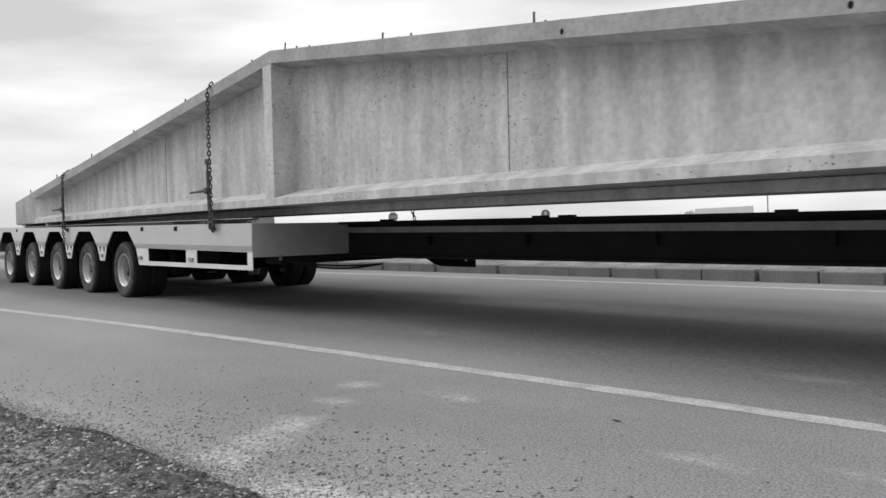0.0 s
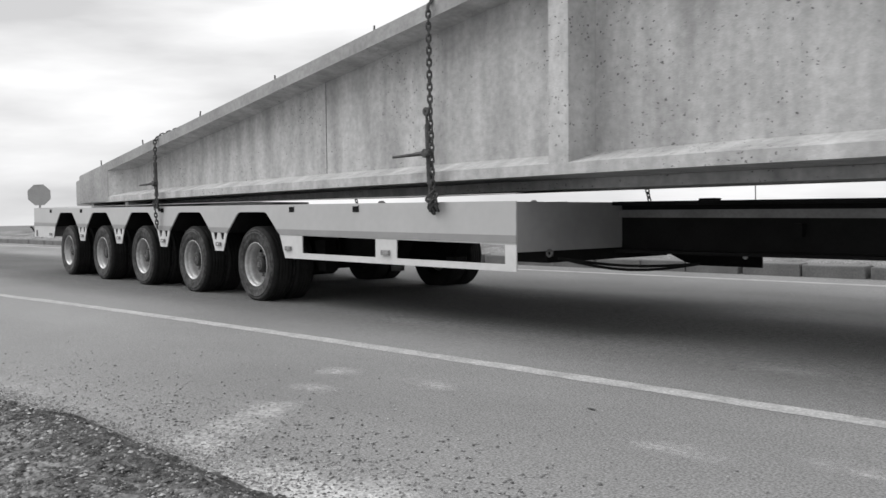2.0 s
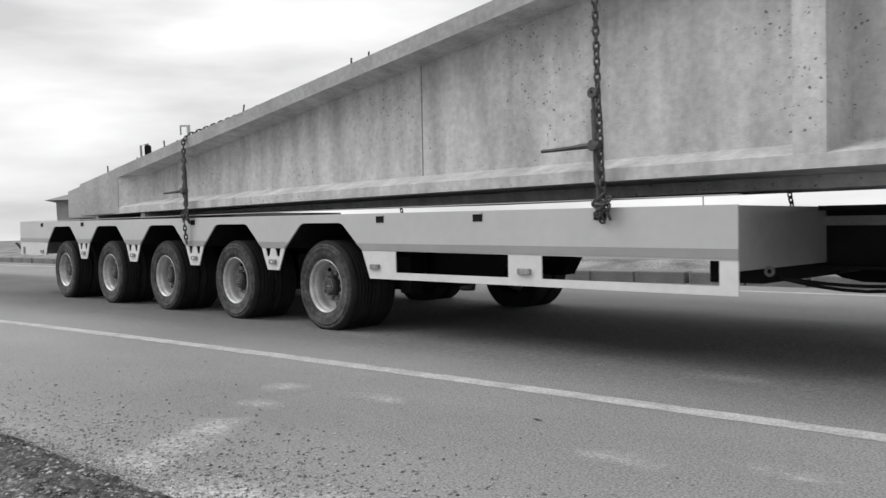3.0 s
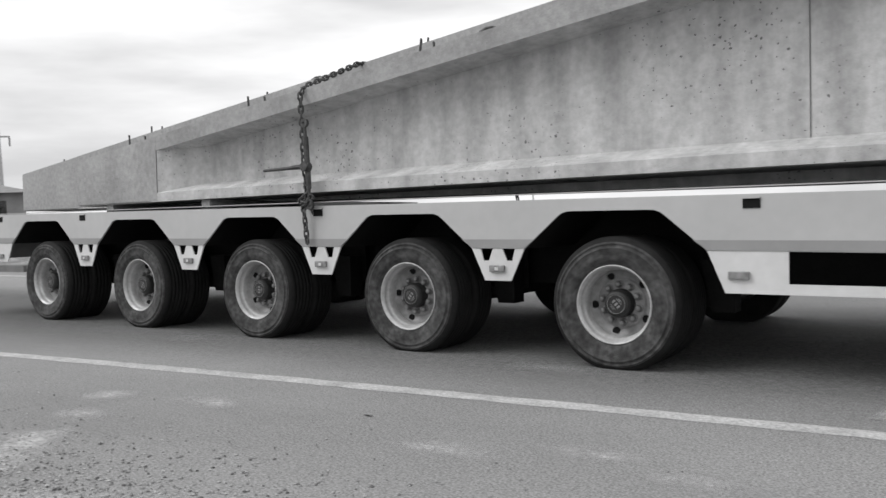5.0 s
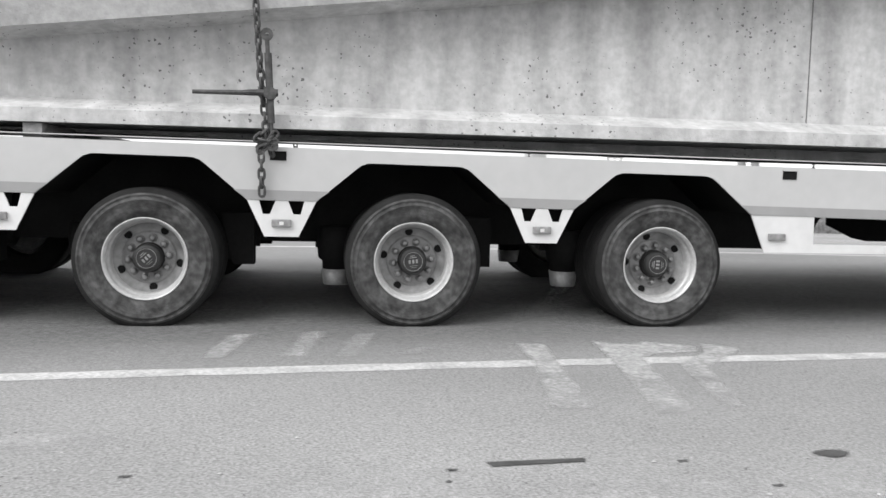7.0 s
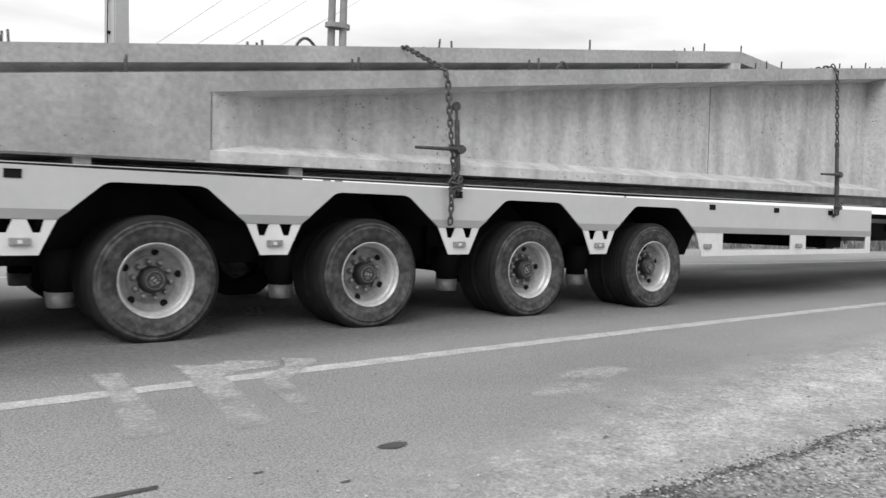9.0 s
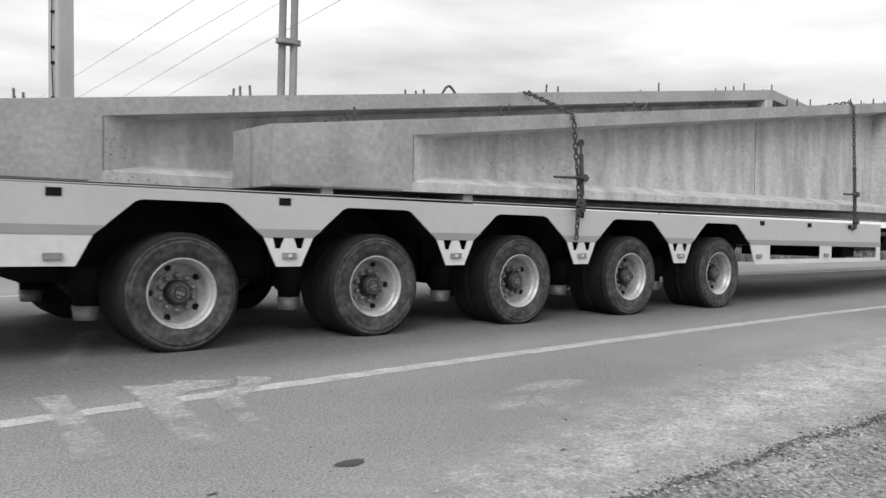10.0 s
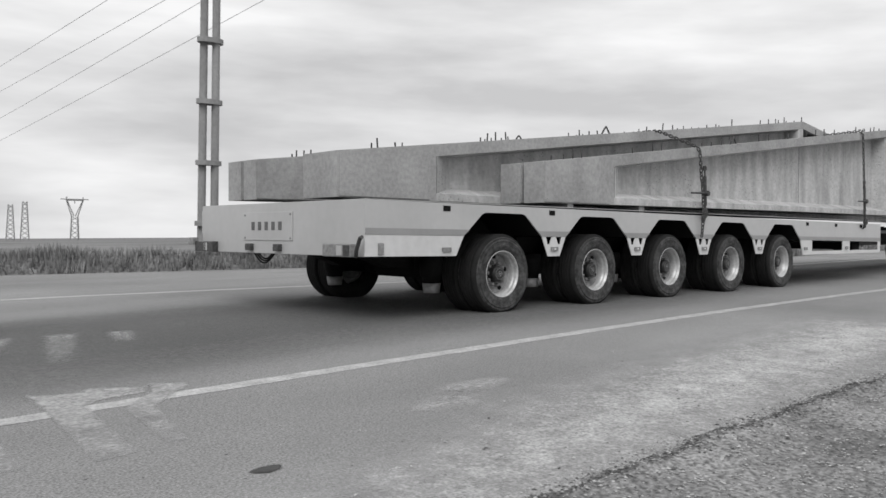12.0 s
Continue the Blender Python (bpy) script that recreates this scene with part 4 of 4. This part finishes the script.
def build_chain(points, label):
    """A chain of real links along a way of points."""
    pts = [Vector(p) for p in points]
    places, carry, step = [], 0.0, 0.047
    for a, c in zip(pts, pts[1:]):
        d = (c - a).length
        s = carry
        while s < d:
            places.append((a + (c - a) * s / d, (c - a).normalized()))
            s += step
        carry = s - d
    root = None
    for k, (p, d) in enumerate(places):
        m = Matrix.Translation(p) @ d.to_track_quat("Z", "Y").to_matrix().to_4x4() @ pose(0, 0, 0, 0, 0, 90 * (k % 2) + random.uniform(-15, 15))
        if root is None:
            root = new("lashing_chain")
            first = part("chain_link", link_mesh(), RUST, root)
            first.matrix_basis = m
        else:
            share("chain_link", first, root, m)
    tagged(root, label, "chain", "lashing chains")
    RIDING.append(root)
    return root


def build_binder(x, y, z0, z1, handle_z, reach, label):
    bm = tube([(x, y, z0), (x - 0.035, y, z1)], 0.012, 8)
    root = part("ratchet_binder", bm, RUST)
    tagged(root, label, "load binder", "load binders")
    mid = 0.5 * (z0 + z1)
    part("barrel", tube([(x - 0.007, y, z0 + 0.12), (x - 0.028, y, z1 - 0.10)], 0.021, 10), RUST, root, "threaded binder barrel")
    part("handle", tube([(x + 0.03, y - 0.03, handle_z + 0.004), (x - 0.12, y - 0.035, handle_z), (x - 0.16, y - 0.04, handle_z - 0.003), (x - reach, y - 0.045, handle_z - 0.008)], 0.020, 8, None, 0.011), RUST, root, "straight ratchet handle")
    part("gear_head", lathe([(0.0, -0.03), (0.035, -0.03), (0.035, 0.03), (0, 0.03)], 12), RUST, root, "ratchet gear head").matrix_basis = pose(x - 0.012, y - 0.02, handle_z)
    for z in (z0, z1):
        part("hook", lathe([(0.012, -0.012), (0.034, -0.012), (0.034, 0.012), (0.012, 0.012)], 12), RUST, root, "grab hook").matrix_basis = pose(x - (0.035 if z == z1 else 0), y, z)
    RIDING.append(root)


def lashings():
    for x, zt, zb in ((-14.53, 1.865, 0.995), (-9.25, 2.515, 0.935)):
        build_chain([(x + 0.10, 1.10, zt + 0.30 if x < -12 else zt - 0.02), (x + 0.03, 0.62, zt + 0.29 if x < -12 else zt + 0.02), (x, 0.03, zt + 0.035), (x, -0.02, zt - 0.03), (x + 0.03, -0.035, 0.5 * (zt + zb)), (x + 0.07, -0.045, zb + 0.06), (x + 0.10, -0.025, zb - 0.03)],
                    "dark steel lashing chain over the beams down to the side board")
        build_chain([(x + 0.06, -0.05, zb + 0.10), (x + 0.02, -0.06, zb + 0.06), (x + 0.10, -0.06, zb + 0.04), (x + 0.03, -0.05, zb + 0.01), (x + 0.11, -0.055, zb + 0.08), (x + 0.04, -0.055, zb + 0.0), (x + 0.045, -0.03, zb - (0.26 if x < -12 else 0.04))],
                    "knotted loose chain tail hanging on the side board")
    build_binder(-14.43, -0.05, 1.02, 1.62, 1.30, 0.42, "steel ratchet binder with long handle tightening the chain")
    build_binder(-9.21, -0.05, 0.99, 1.67, 1.345, 0.40, "dark ratchet binder with handle on the forward chain")
    for x in (-9.35, -14.45):
        build_chain([(x, 2.86, 1.70), (x + 0.02, 2.93, 1.30), (x + 0.05, WIDE + 0.01, 0.97)], "dark lashing chain down to the far side board")


lashings()


# ---------------------------------------------------------------- beyond the road
def white_pole():
    x, y = 5.86, 16.90
    z = lie(y)
    root = part("power_pole", prism([(-0.185, z - 0.2), (0.185, z - 0.2), (0.150, 12.0), (-0.150, 12.0)], -0.16, 0.16, None, 0.02), CONCRETE_PALE)
    root.matrix_basis = pose(x, y, 0, -1.5, 0, 18)
    tagged(root, "tall pale tapered concrete power pole with climbing steps", "power pole")
    for k in range(12):
        zz = 0.55 + 0.98 * (k // 2) + 0.30 * (k % 2)
        w = 0.185 - (zz - z) * 0.0028
        part("climbing_step", box(-w - 0.045, -w, -0.03, 0.03, zz, zz + 0.05), STEEL_DARK, root)
    part("earth_wire", tube([(-0.20, -0.02, z), (-0.19, -0.02, 2.5), (-0.24, -0.02, 3.8), (-0.20, -0.02, 5.5)], 0.010), STEEL_DARK, root, "black earth wire")
    bx = part("meter_box", box(0.02, 0.16, -0.24, -0.161, z + 0.45, z + 0.62, 0.01), GALV, root, "small grey box")


def twin_pole():
    z = lie(17)
    root = part("twin_pole", tube([(10.76, 16.88, z - 0.2), (10.75, 16.88, 11)], 0.095, 16, None, 0.085), POST_GREY)
    tagged(root, "twin round concrete posts joined by collars", "power pole")
    part("post", tube([(11.01, 16.73, z - 0.2), (10.96, 16.75, 11)], 0.095, 16, None, 0.085), POST_GREY, root)
    for k in range(5):
        zz = 0.53 + 1.403 * k
        bm = tube([(10.88, 16.81, zz - 0.055), (10.88, 16.81, zz + 0.055)], 0.17, 20)
        bmesh.ops.scale(bm, vec=(1.9, 1.2, 1), verts=bm.verts, space=Matrix.Translation((-10.88, -16.81, 0)))
        part("collar", bm, POST_GREY, root, "flat concrete collar")


def wires():
    for k, (a, c) in enumerate([((5.11, 17.21, 2.58), (7.98, 16.1, 5.02)), ((5.11, 17.21, 2.2), (8.97, 15.59, 5.17)), ((5.1, 17.21, 1.66), (9.46, 15.3, 5.11)), ((5.1, 17.21, 1.32), (9.82, 15.14, 4.72))]):
        eye = Vector((0.12, -0.09, 0.99))
        p0, p1 = eye + (Vector(a) - eye) * 5.0, eye + (Vector(c) - eye) * 2.2
        d = p1 - p0
        pts = [p0 + d * t + Vector((0, 0, 0.35 * 4 * (t + 0.3) * (t - 1.3) * 0.3)) for t in [-0.3 + 1.9 * j / 16 for j in range(17)]]
        ob = part("power_line", tube(pts, 0.014, 5), WIRE)
        tagged(ob, "thin grey overhead power line against the sky", "power line", "power lines")


def verge():
    """A low bank of dry grass behind the junction, as one tangle of blades."""
    rnd = random.Random(9)
    front = lambda x: max(8.8, 17.0 - 0.47 * max(0, x - 5.2))
    def rise(x, d):
        return 0.34 * min(1.0, max(0.0, d) / 0.5) * (0.9 + 0.25 * noise.noise((x * 0.6, d, 3)))
    verts, faces = [], []
    for k in range(36000):
        x = -3.0 + 44 * rnd.random() ** 0.9
        d = rnd.uniform(-0.05, 1.6)
        y = front(x) + d
        clump = noise.noise((x * 1.3, y * 1.1, 0))
        h = (0.13 + 0.22 * max(0, clump + 0.3)) * rnd.uniform(0.5, 1.3)
        a, w = rnd.uniform(0, math.pi), rnd.uniform(0.010, 0.026)
        z, lean = lie(y) + rise(x, d) - 0.02, rnd.uniform(-0.10, 0.10)
        i = len(verts)
        verts += [(x - w * math.cos(a), y - w * math.sin(a), z), (x + w * math.cos(a), y + w * math.sin(a), z), (x + lean, y + lean * 0.5, z + h)]
        faces.append((i, i + 1, i + 2))
    me = bpy.data.meshes.new("grass_verge")
    me.from_pydata(verts, [], faces)
    me.materials.append(GRASS)
    tagged(new("grass_verge", me), "tangled dry grass and weeds along the far verge", "grass", kind="stuff")
    bm = bmesh.new()
    xs, ds = spread(-4, 46, 100), [-0.02, 0.12, 0.3, 0.5, 1.0, 1.8, 2.4]
    g = [[bm.verts.new((x, front(x) + d, lie(front(x) + d) + (rise(x, d) if d < 2 else -0.06))) for d in ds] for x in xs]
    for a, c in zip(g, g[1:]):
        for k in range(len(ds) - 1):
            bm.faces.new((a[k], c[k], c[k + 1], a[k + 1]))
    tagged(part("verge_bank", bm, BANK, smooth=True), "low dark weedy bank under dry grass", "bank", kind="structure")


def pylon(x, y, h, base, kind):
    z = lie(y) - 0.03 - dale(x, y)
    bm = bmesh.new()
    t = 0.16
    if kind == "tower":
        w0, w1, zt = base, 0.6, h
        for sx in (-1, 1):
            for sy in (-1, 1):
                tube([(sx * w0, sy * w0, 0), (sx * w1, sy * w1, zt)], t, 4, bm)
        for k in range(8):
            f0, f1 = k / 8, (k + 1) / 8
            a, c = w0 + (w1 - w0) * f0, w0 + (w1 - w0) * f1
            tube([(-a, -a, zt * f0), (c, -c, zt * f1)], t * 0.7, 4, bm)
            tube([(a, -a, zt * f0), (-c, -c, zt * f1)], t * 0.7, 4, bm)
    else:
        w0, w1, zt = base, base * 0.75, h * 0.58
        for sx in (-1, 1):
            for sy in (-1, 1):
                tube([(sx * w0, sy * w0, 0), (sx * w1, sy * w1, zt)], t, 4, bm)
            tube([(sx * w1 * 0.2, 0, zt), (sx * base * 2.0, 0, h)], t, 4, bm)
            tube([(sx * w1, 0, zt), (sx * base * 2.15, 0, h)], t, 4, bm)
            tube([(sx * base * 2.0, 0, h), (sx * base * 2.0, 0, h * 1.06)], t, 4, bm)
        for k in range(5):
            f0, f1 = k / 5, (k + 1) / 5
            tube([(-w0, -w0, zt * f0), (w1, -w1, zt * f1)], t * 0.7, 4, bm)
            tube([(w0, -w0, zt * f0), (-w1, -w1, zt * f1)], t * 0.7, 4, bm)
        tube([(-base * 3.4, 0, h), (base * 3.4, 0, h)], t, 4, bm)
        tube([(-base * 2, 0, h * 0.975), (base * 2, 0, h * 0.975)], t, 4, bm)
        tube([(0, 0, h * 0.975), (0, 0, h * 0.90)], t, 4, bm)
    ob = part("pylon", bm, GALV)
    ob.matrix_basis = pose(x, y, z, 0, 0, -20)
    tagged(ob, "distant steel lattice power pylon", "pylon", "pylons")


def signs():
    def octagon(r):
        return [(r * math.cos(math.pi * (k + 0.5) / 4), r * math.sin(math.pi * (k + 0.5) / 4)) for k in range(8)]
    # stop sign seen from behind
    root = part("stop_sign", tube([(0, 0.03, -2.0), (0, 0.03, 0.35)], 0.035, 10), GALV)
    part("sign_panel", prism(octagon(0.40), -0.004, 0.004), SIGN_GREY, root, "plain grey back of an octagonal panel")
    root.matrix_basis = pose(-31.3, 10.8, 1.59, 0, 0, 68)
    tagged(root, "octagonal stop sign turned away, grey back, on a post", "road sign")
    # stop sign that faces the road
    root = part("stop_sign", tube([(0, 0.03, -1.6), (0, 0.03, 0.2)], 0.03, 10), GALV)
    face = part("sign_panel", prism(octagon(0.27), -0.004, 0.004), SIGN_RED, root, "dark octagonal panel")
    txt = bpy.data.curves.new("lettering", "FONT")
    txt.body, txt.size, txt.align_x, txt.align_y, txt.extrude = "DUR", 0.2, "CENTER", "CENTER", 0.002
    txt.materials.append(PAINT_WHITE)
    t = new("lettering", txt)
    t.parent = root
    t.matrix_basis = pose(0, -0.008, 0, 90)
    root.matrix_basis = pose(-34.2, 29.44, 0.63, 0, 0, 48)
    tagged(root, "octagonal stop sign with white lettering DUR", "road sign")
    root = part("round_sign", tube([(0, 0.03, -1.4), (0, 0.03, 0.2)], 0.03, 10), GALV)
    part("sign_panel", lathe([(0, -0.004), (0.215, -0.004), (0.215, 0.004), (0, 0.004)], 28), SIGN_RED, root, "dark round panel")
    part("arrow", prism([(-0.03, -0.14), (0.03, -0.14), (0.03, 0.02), (0.10, 0.02), (0.0, 0.14), (-0.10, 0.02), (-0.03, 0.02)], -0.008, -0.0045), PAINT_WHITE, root, "white arrow")
    root.matrix_basis = pose(-25.13, 31.27, 0.45, 0, 0, 38)
    tagged(root, "round road sign with a white arrow on a post", "road sign")


def house():
    root = part("house", box(-4, 4, 0, 7, -1.0, 2.12), PLASTER)
    tagged(root, "low plastered house with a tiled hip roof", "house")
    bm = bmesh.new()
    e = [bm.verts.new(v) for v in ((-4.5, -0.5, 2.1), (4.5, -0.5, 2.1), (4.5, 7.5, 2.1), (-4.5, 7.5, 2.1), (-1.5, 3.5, 3.0), (1.5, 3.5, 3.0))]
    for q in ((0, 1, 5, 4), (1, 2, 5), (2, 3, 4, 5), (3, 0, 4), (0, 3, 2, 1)):
        bm.faces.new([e[i] for i in q])
    part("roof", bm, ROOF, root, "grey tiled hip roof")
    for x in (-2.4, 0.2, 2.6):
        part("window", box(x - 0.5, x + 0.5, -0.03, 0.0, 0.7, 1.7), LAMP_DARK, root, "dark window")
    root.matrix_basis = pose(-42.68, 22.62, lie(22.6) + 0.8, 0, 0, 62)


def tree(x, y, h, seed):
    rnd = random.Random(seed)
    z = lie(y)
    root = part("tree", tube([(0, 0, -0.3), (0.05, 0.02, h * 0.4), (0.0, 0.05, h * 0.8)], 0.14, 8, None, 0.04), STEEL_EDGE)
    bm = bmesh.new()
    for k in range(6):
        a = rnd.uniform(0, 6.28)
        tube([(0, 0, h * (0.3 + 0.08 * k)), (math.cos(a) * h * 0.22, math.sin(a) * h * 0.22, h * (0.45 + 0.08 * k))], 0.05, 5, bm, 0.015)
    part("limb", bm, STEEL_EDGE, root)
    verts, faces = [], []
    for k in range(5000):
        c = k % 14
        crnd = random.Random(seed * 50 + c)
        cx, cy, cz, cr = crnd.uniform(-0.28, 0.28) * h, crnd.uniform(-0.28, 0.28) * h, h * crnd.uniform(0.35, 0.92), h * crnd.uniform(0.10, 0.2)
        p = Vector((rnd.gauss(0, 1), rnd.gauss(0, 1), rnd.gauss(0, 1))).normalized() * cr * rnd.random() ** 0.4 + Vector((cx, cy, cz))
        u = Vector((rnd.uniform(-1, 1), rnd.uniform(-1, 1), rnd.uniform(-1, 1))) * 0.10
        w = Vector((rnd.uniform(-1, 1), rnd.uniform(-1, 1), rnd.uniform(-1, 1))) * 0.06
        i = len(verts)
        verts += [tuple(p - u), tuple(p + w), tuple(p + u)]
        faces.append((i, i + 1, i + 2))
    me = bpy.data.meshes.new("crown")
    me.from_pydata(verts, [], faces)
    me.materials.append(LEAF)
    crown = new("crown", me)
    crown.parent = root
    root.matrix_basis = pose(x, y, z)
    tagged(root, "dark leafy garden tree beside the house", "tree", "trees")


TRUCK = []


def far_things():
    root = part("box_truck", box(-6.6, 6.0, -1.25, 1.25, 0.75, 3.3, 0.05), TRUCK_WHITE)
    tagged(root, "distant white box truck driving past behind the field", "truck")
    part("cab", prism([(-10.4, 0.5), (-10.4, 1.6), (-9.0, 1.75), (-8.5, 2.75), (-7.0, 2.9), (-6.9, 0.5)], -1.1, 1.1, None, 0.08), PAINT_WHITE, root, "pale truck cab with bonnet")
    for x in (-9.4, -6.9, -5.7, 3.6, 4.8):
        part("wheel", lathe([(0, -1.2), (0.5, -1.2), (0.5, 1.2), (0, 1.2)], 16, centre=(x, 0, 0.5)), RUBBER, root)
    TRUCK.append(root)
    p = part("lamp_post", tube([(0, 0, -3), (0, 0, 3.2)], 0.06, 8), GALV)
    p.matrix_basis = pose(-33.0, 73.0, -1.9)
    tagged(p, "distant thin lamp post", "lamp post")
    root = part("power_pole", tube([(0, 0, -2), (0, 0, 10.9)], 0.24, 10, None, 0.16), CONCRETE_PALE)
    part("crossarm", box(-0.9, 0.9, -0.06, 0.06, 9.1 - 0.0, 9.24), CONCRETE_PALE, root)
    part("crossarm", box(-0.75, 0.1, -0.06, 0.06, 10.75, 10.9), CONCRETE_PALE, root)
    for x, z in ((-0.85, 9.1), (0.85, 9.1), (-0.7, 10.75)):
        part("insulator", tube([(x, 0, z), (x, 0, z - 0.75)], 0.07, 8), LAMP, root, "hanging insulator")
    root.matrix_basis = pose(-68.3, 41.7, -1.34, 0, 0, 58)
    tagged(root, "tall concrete power pole with crossarms and insulators", "power pole")
    p = part("street_lamp", tube([(0, 0, -1), (0, 0, 4.5), (0.35, 0, 4.55)], 0.05, 8), GALV)
    part("lamp_head", box(0.15, 0.45, -0.12, 0.12, 3.75, 4.5, 0.08), STEEL_DARK, p, "dark hanging lamp head")
    p.matrix_basis = pose(-35.34, 19.11, -0.1, 0, 0, 60)
    tagged(p, "street lamp with dark hanging head", "street lamp")


white_pole()
twin_pole()
wires()
verge()
pylon(105.7, 280.7, 11.6, 1.25, "tower")
pylon(109.6, 279.3, 12.6, 1.25, "tower")
pylon(123.2, 273.5, 13.5, 1.25, "cat")
signs()
house()
tree(-36.15, 19.88, 3.5, 3)
tree(-37.05, 18.98, 3.6, 4)
tree(-36.35, 20.88, 3.1, 7)
far_things()
kerb()


# ---------------------------------------------------------------- loose stones
def stones():
    rnd = random.Random(4)
    verts, faces = [], []
    def stone(x, y, z, r):
        i = len(verts)
        a = rnd.uniform(0, 6.28)
        sx, sy, sz = r * rnd.uniform(0.7, 1.3), r * rnd.uniform(0.6, 1.0), r * rnd.uniform(0.35, 0.6)
        for px, py, pz in ((1, 0, 0), (-1, 0, 0), (0, 1, 0), (0, -1, 0), (0, 0, 1), (0, 0, -0.6)):
            px, py, pz = px * sx * rnd.uniform(0.75, 1.2), py * sy * rnd.uniform(0.75, 1.2), pz * sz
            verts.append((x + px * math.cos(a) - py * math.sin(a), y + sway(x) + px * math.sin(a) + py * math.cos(a), z + pz + sz * 0.15))
        for q in ((0, 2, 4), (2, 1, 4), (1, 3, 4), (3, 0, 4), (2, 0, 5), (1, 2, 5), (3, 1, 5), (0, 3, 5)):
            faces.append(tuple(i + k for k in q))
    for k in range(52000):
        x = rnd.uniform(-9.5, -2.2) if k % 2 else rnd.uniform(1.8, 10)
        y = 1.72 - 0.95 * rnd.random() ** 1.15
        if x < 0 and rnd.random() < (0.12 if y < 1.55 else 0.35):
            continue
        stone(x, y, max(-0.008, bank(x, y)), rnd.choice((0.003, 0.004, 0.005, 0.006, 0.008, 0.013) if x < 0 else (0.003, 0.004, 0.005, 0.006, 0.009)))
    for k in range(9000):
        x, y = rnd.uniform(-2.2, 1.8), 1.72 - 0.95 * rnd.random()
        stone(x, y, max(-0.008, bank(x, y)), rnd.choice((0.004, 0.006, 0.009)))
    for k in range(5000):
        x, y = rnd.uniform(-7.5, -2.6), 1.74 + rnd.gauss(0, 0.05)
        stone(x, y, -0.005, rnd.choice((0.003, 0.004, 0.005, 0.007)))
    for k in range(2600):
        x, y = rnd.gauss(-2.6, 0.8), 1.72 + abs(rnd.gauss(0, 0.28))
        stone(x, y, -0.006, rnd.choice((0.003, 0.005, 0.006, 0.008, 0.011)))
    for k in range(3600):
        x = rnd.gauss(-3.6, 1.5) if rnd.random() < 0.75 else rnd.uniform(-6, 8)
        y = 1.65 + abs(rnd.gauss(0, 0.55))
        if y < 3.7:
            stone(x, y, -0.006, rnd.choice((0.003, 0.004, 0.005, 0.007, 0.010)))
    for k in range(9000):
        stone(rnd.uniform(-7, 9), 1.65 + 2.0 * rnd.random() ** 1.4, -0.007, rnd.choice((0.0015, 0.002, 0.003)))
    me = bpy.data.meshes.new("loose_gravel")
    me.from_pydata(verts, [], faces)
    me.materials.append(STONE)
    tagged(new("loose_gravel", me), "loose grey gravel stones scattered over the road edge", "gravel", kind="stuff")
    verts.clear()
    faces.clear()
    for k in range(16000):
        x = rnd.uniform(-9.5, -1.6)
        y = 1.66 - 0.85 * rnd.random() ** 1.3
        stone(x, y, max(-0.008, bank(x, y)), rnd.choice((0.005, 0.007, 0.009, 0.012, 0.017)))
    for k in range(3500):
        x, y = rnd.uniform(1.4, 9.0), 1.56 + rnd.gauss(0, 0.07)
        stone(x, y, max(-0.008, bank(x, y)), rnd.choice((0.004, 0.006, 0.009, 0.012)))
    me = bpy.data.meshes.new("earth_clods")
    me.from_pydata(verts, [], faces)
    me.materials.append(CLOD)
    tagged(new("earth_clods", me), "dark crumbly earth clods along the road edge", "earth", kind="stuff")


stones()


# ---------------------------------------------------------------- what moves
def rolled(t):
    """Distance rolled at t, smooth between the rows of RUN."""
    ts, ss = [r[0] for r in RUN], [r[1] for r in RUN]
    slope = [(ss[min(i + 2, len(ss) - 1)] - ss[max(i - 2, 0)]) / (ts[min(i + 2, len(ts) - 1)] - ts[max(i - 2, 0)]) for i in range(len(ts))]
    i = max(0, min(len(ts) - 2, sum(1 for v in ts if v <= t) - 1))
    h = ts[i + 1] - ts[i]
    u = (t - ts[i]) / h
    return ((2 * u**3 - 3 * u**2 + 1) * ss[i] + (u**3 - 2 * u**2 + u) * h * slope[i] + (3 * u**2 - 2 * u**3) * ss[i + 1] + (u**3 - u**2) * h * slope[i + 1])


def ride_pose(t):
    s = rolled(t)
    a, y = YAW + TURN * (s - 12), SIDE_Y + HEADING * s
    return pose(s + 0.564 * math.cos(a), y + 0.564 * math.sin(a), lie(y) + 0.006, -math.degrees(TILT), 0, math.degrees(a))


PHASE = (35, 115, 79, 111, 148)   # turn of the wheels, axle by axle, in degrees


def motions():
    steps = [k * 0.2 for k in range(61)]
    for ob in RIDING:
        walk(ob, [(t, ride_pose(t)) for t in steps])
    way = []
    for k in range(25):
        t = 0.5 * k
        u, v = min(t, 4.5), max(0.0, t - 4.5)
        x, y = -79.1 - 10.35 * u - 17.0 * v, 155 - 15.0 * u - 2.0 * min(v, 2.0)
        way.append((t, pose(x, y, lie(y) - 0.03 - dale(x, y), 0, 0, 56 - 25 * min(v, 2.0))))
    walk(TRUCK[0], way)
    for rim, x, y, o, seed in ROLLING:
        rows = []
        for t in steps:
            a = math.degrees(rolled(t) / 0.392) + PHASE[seed]
            m = pose(x, y, R, 0, 0, 0) @ Matrix.Rotation(radians(a), 4, "Y")
            rows.append((t, m if o < 0 else m @ pose(0, 0, 0, 0, 0, 180)))
        walk(rim, rows)


motions()
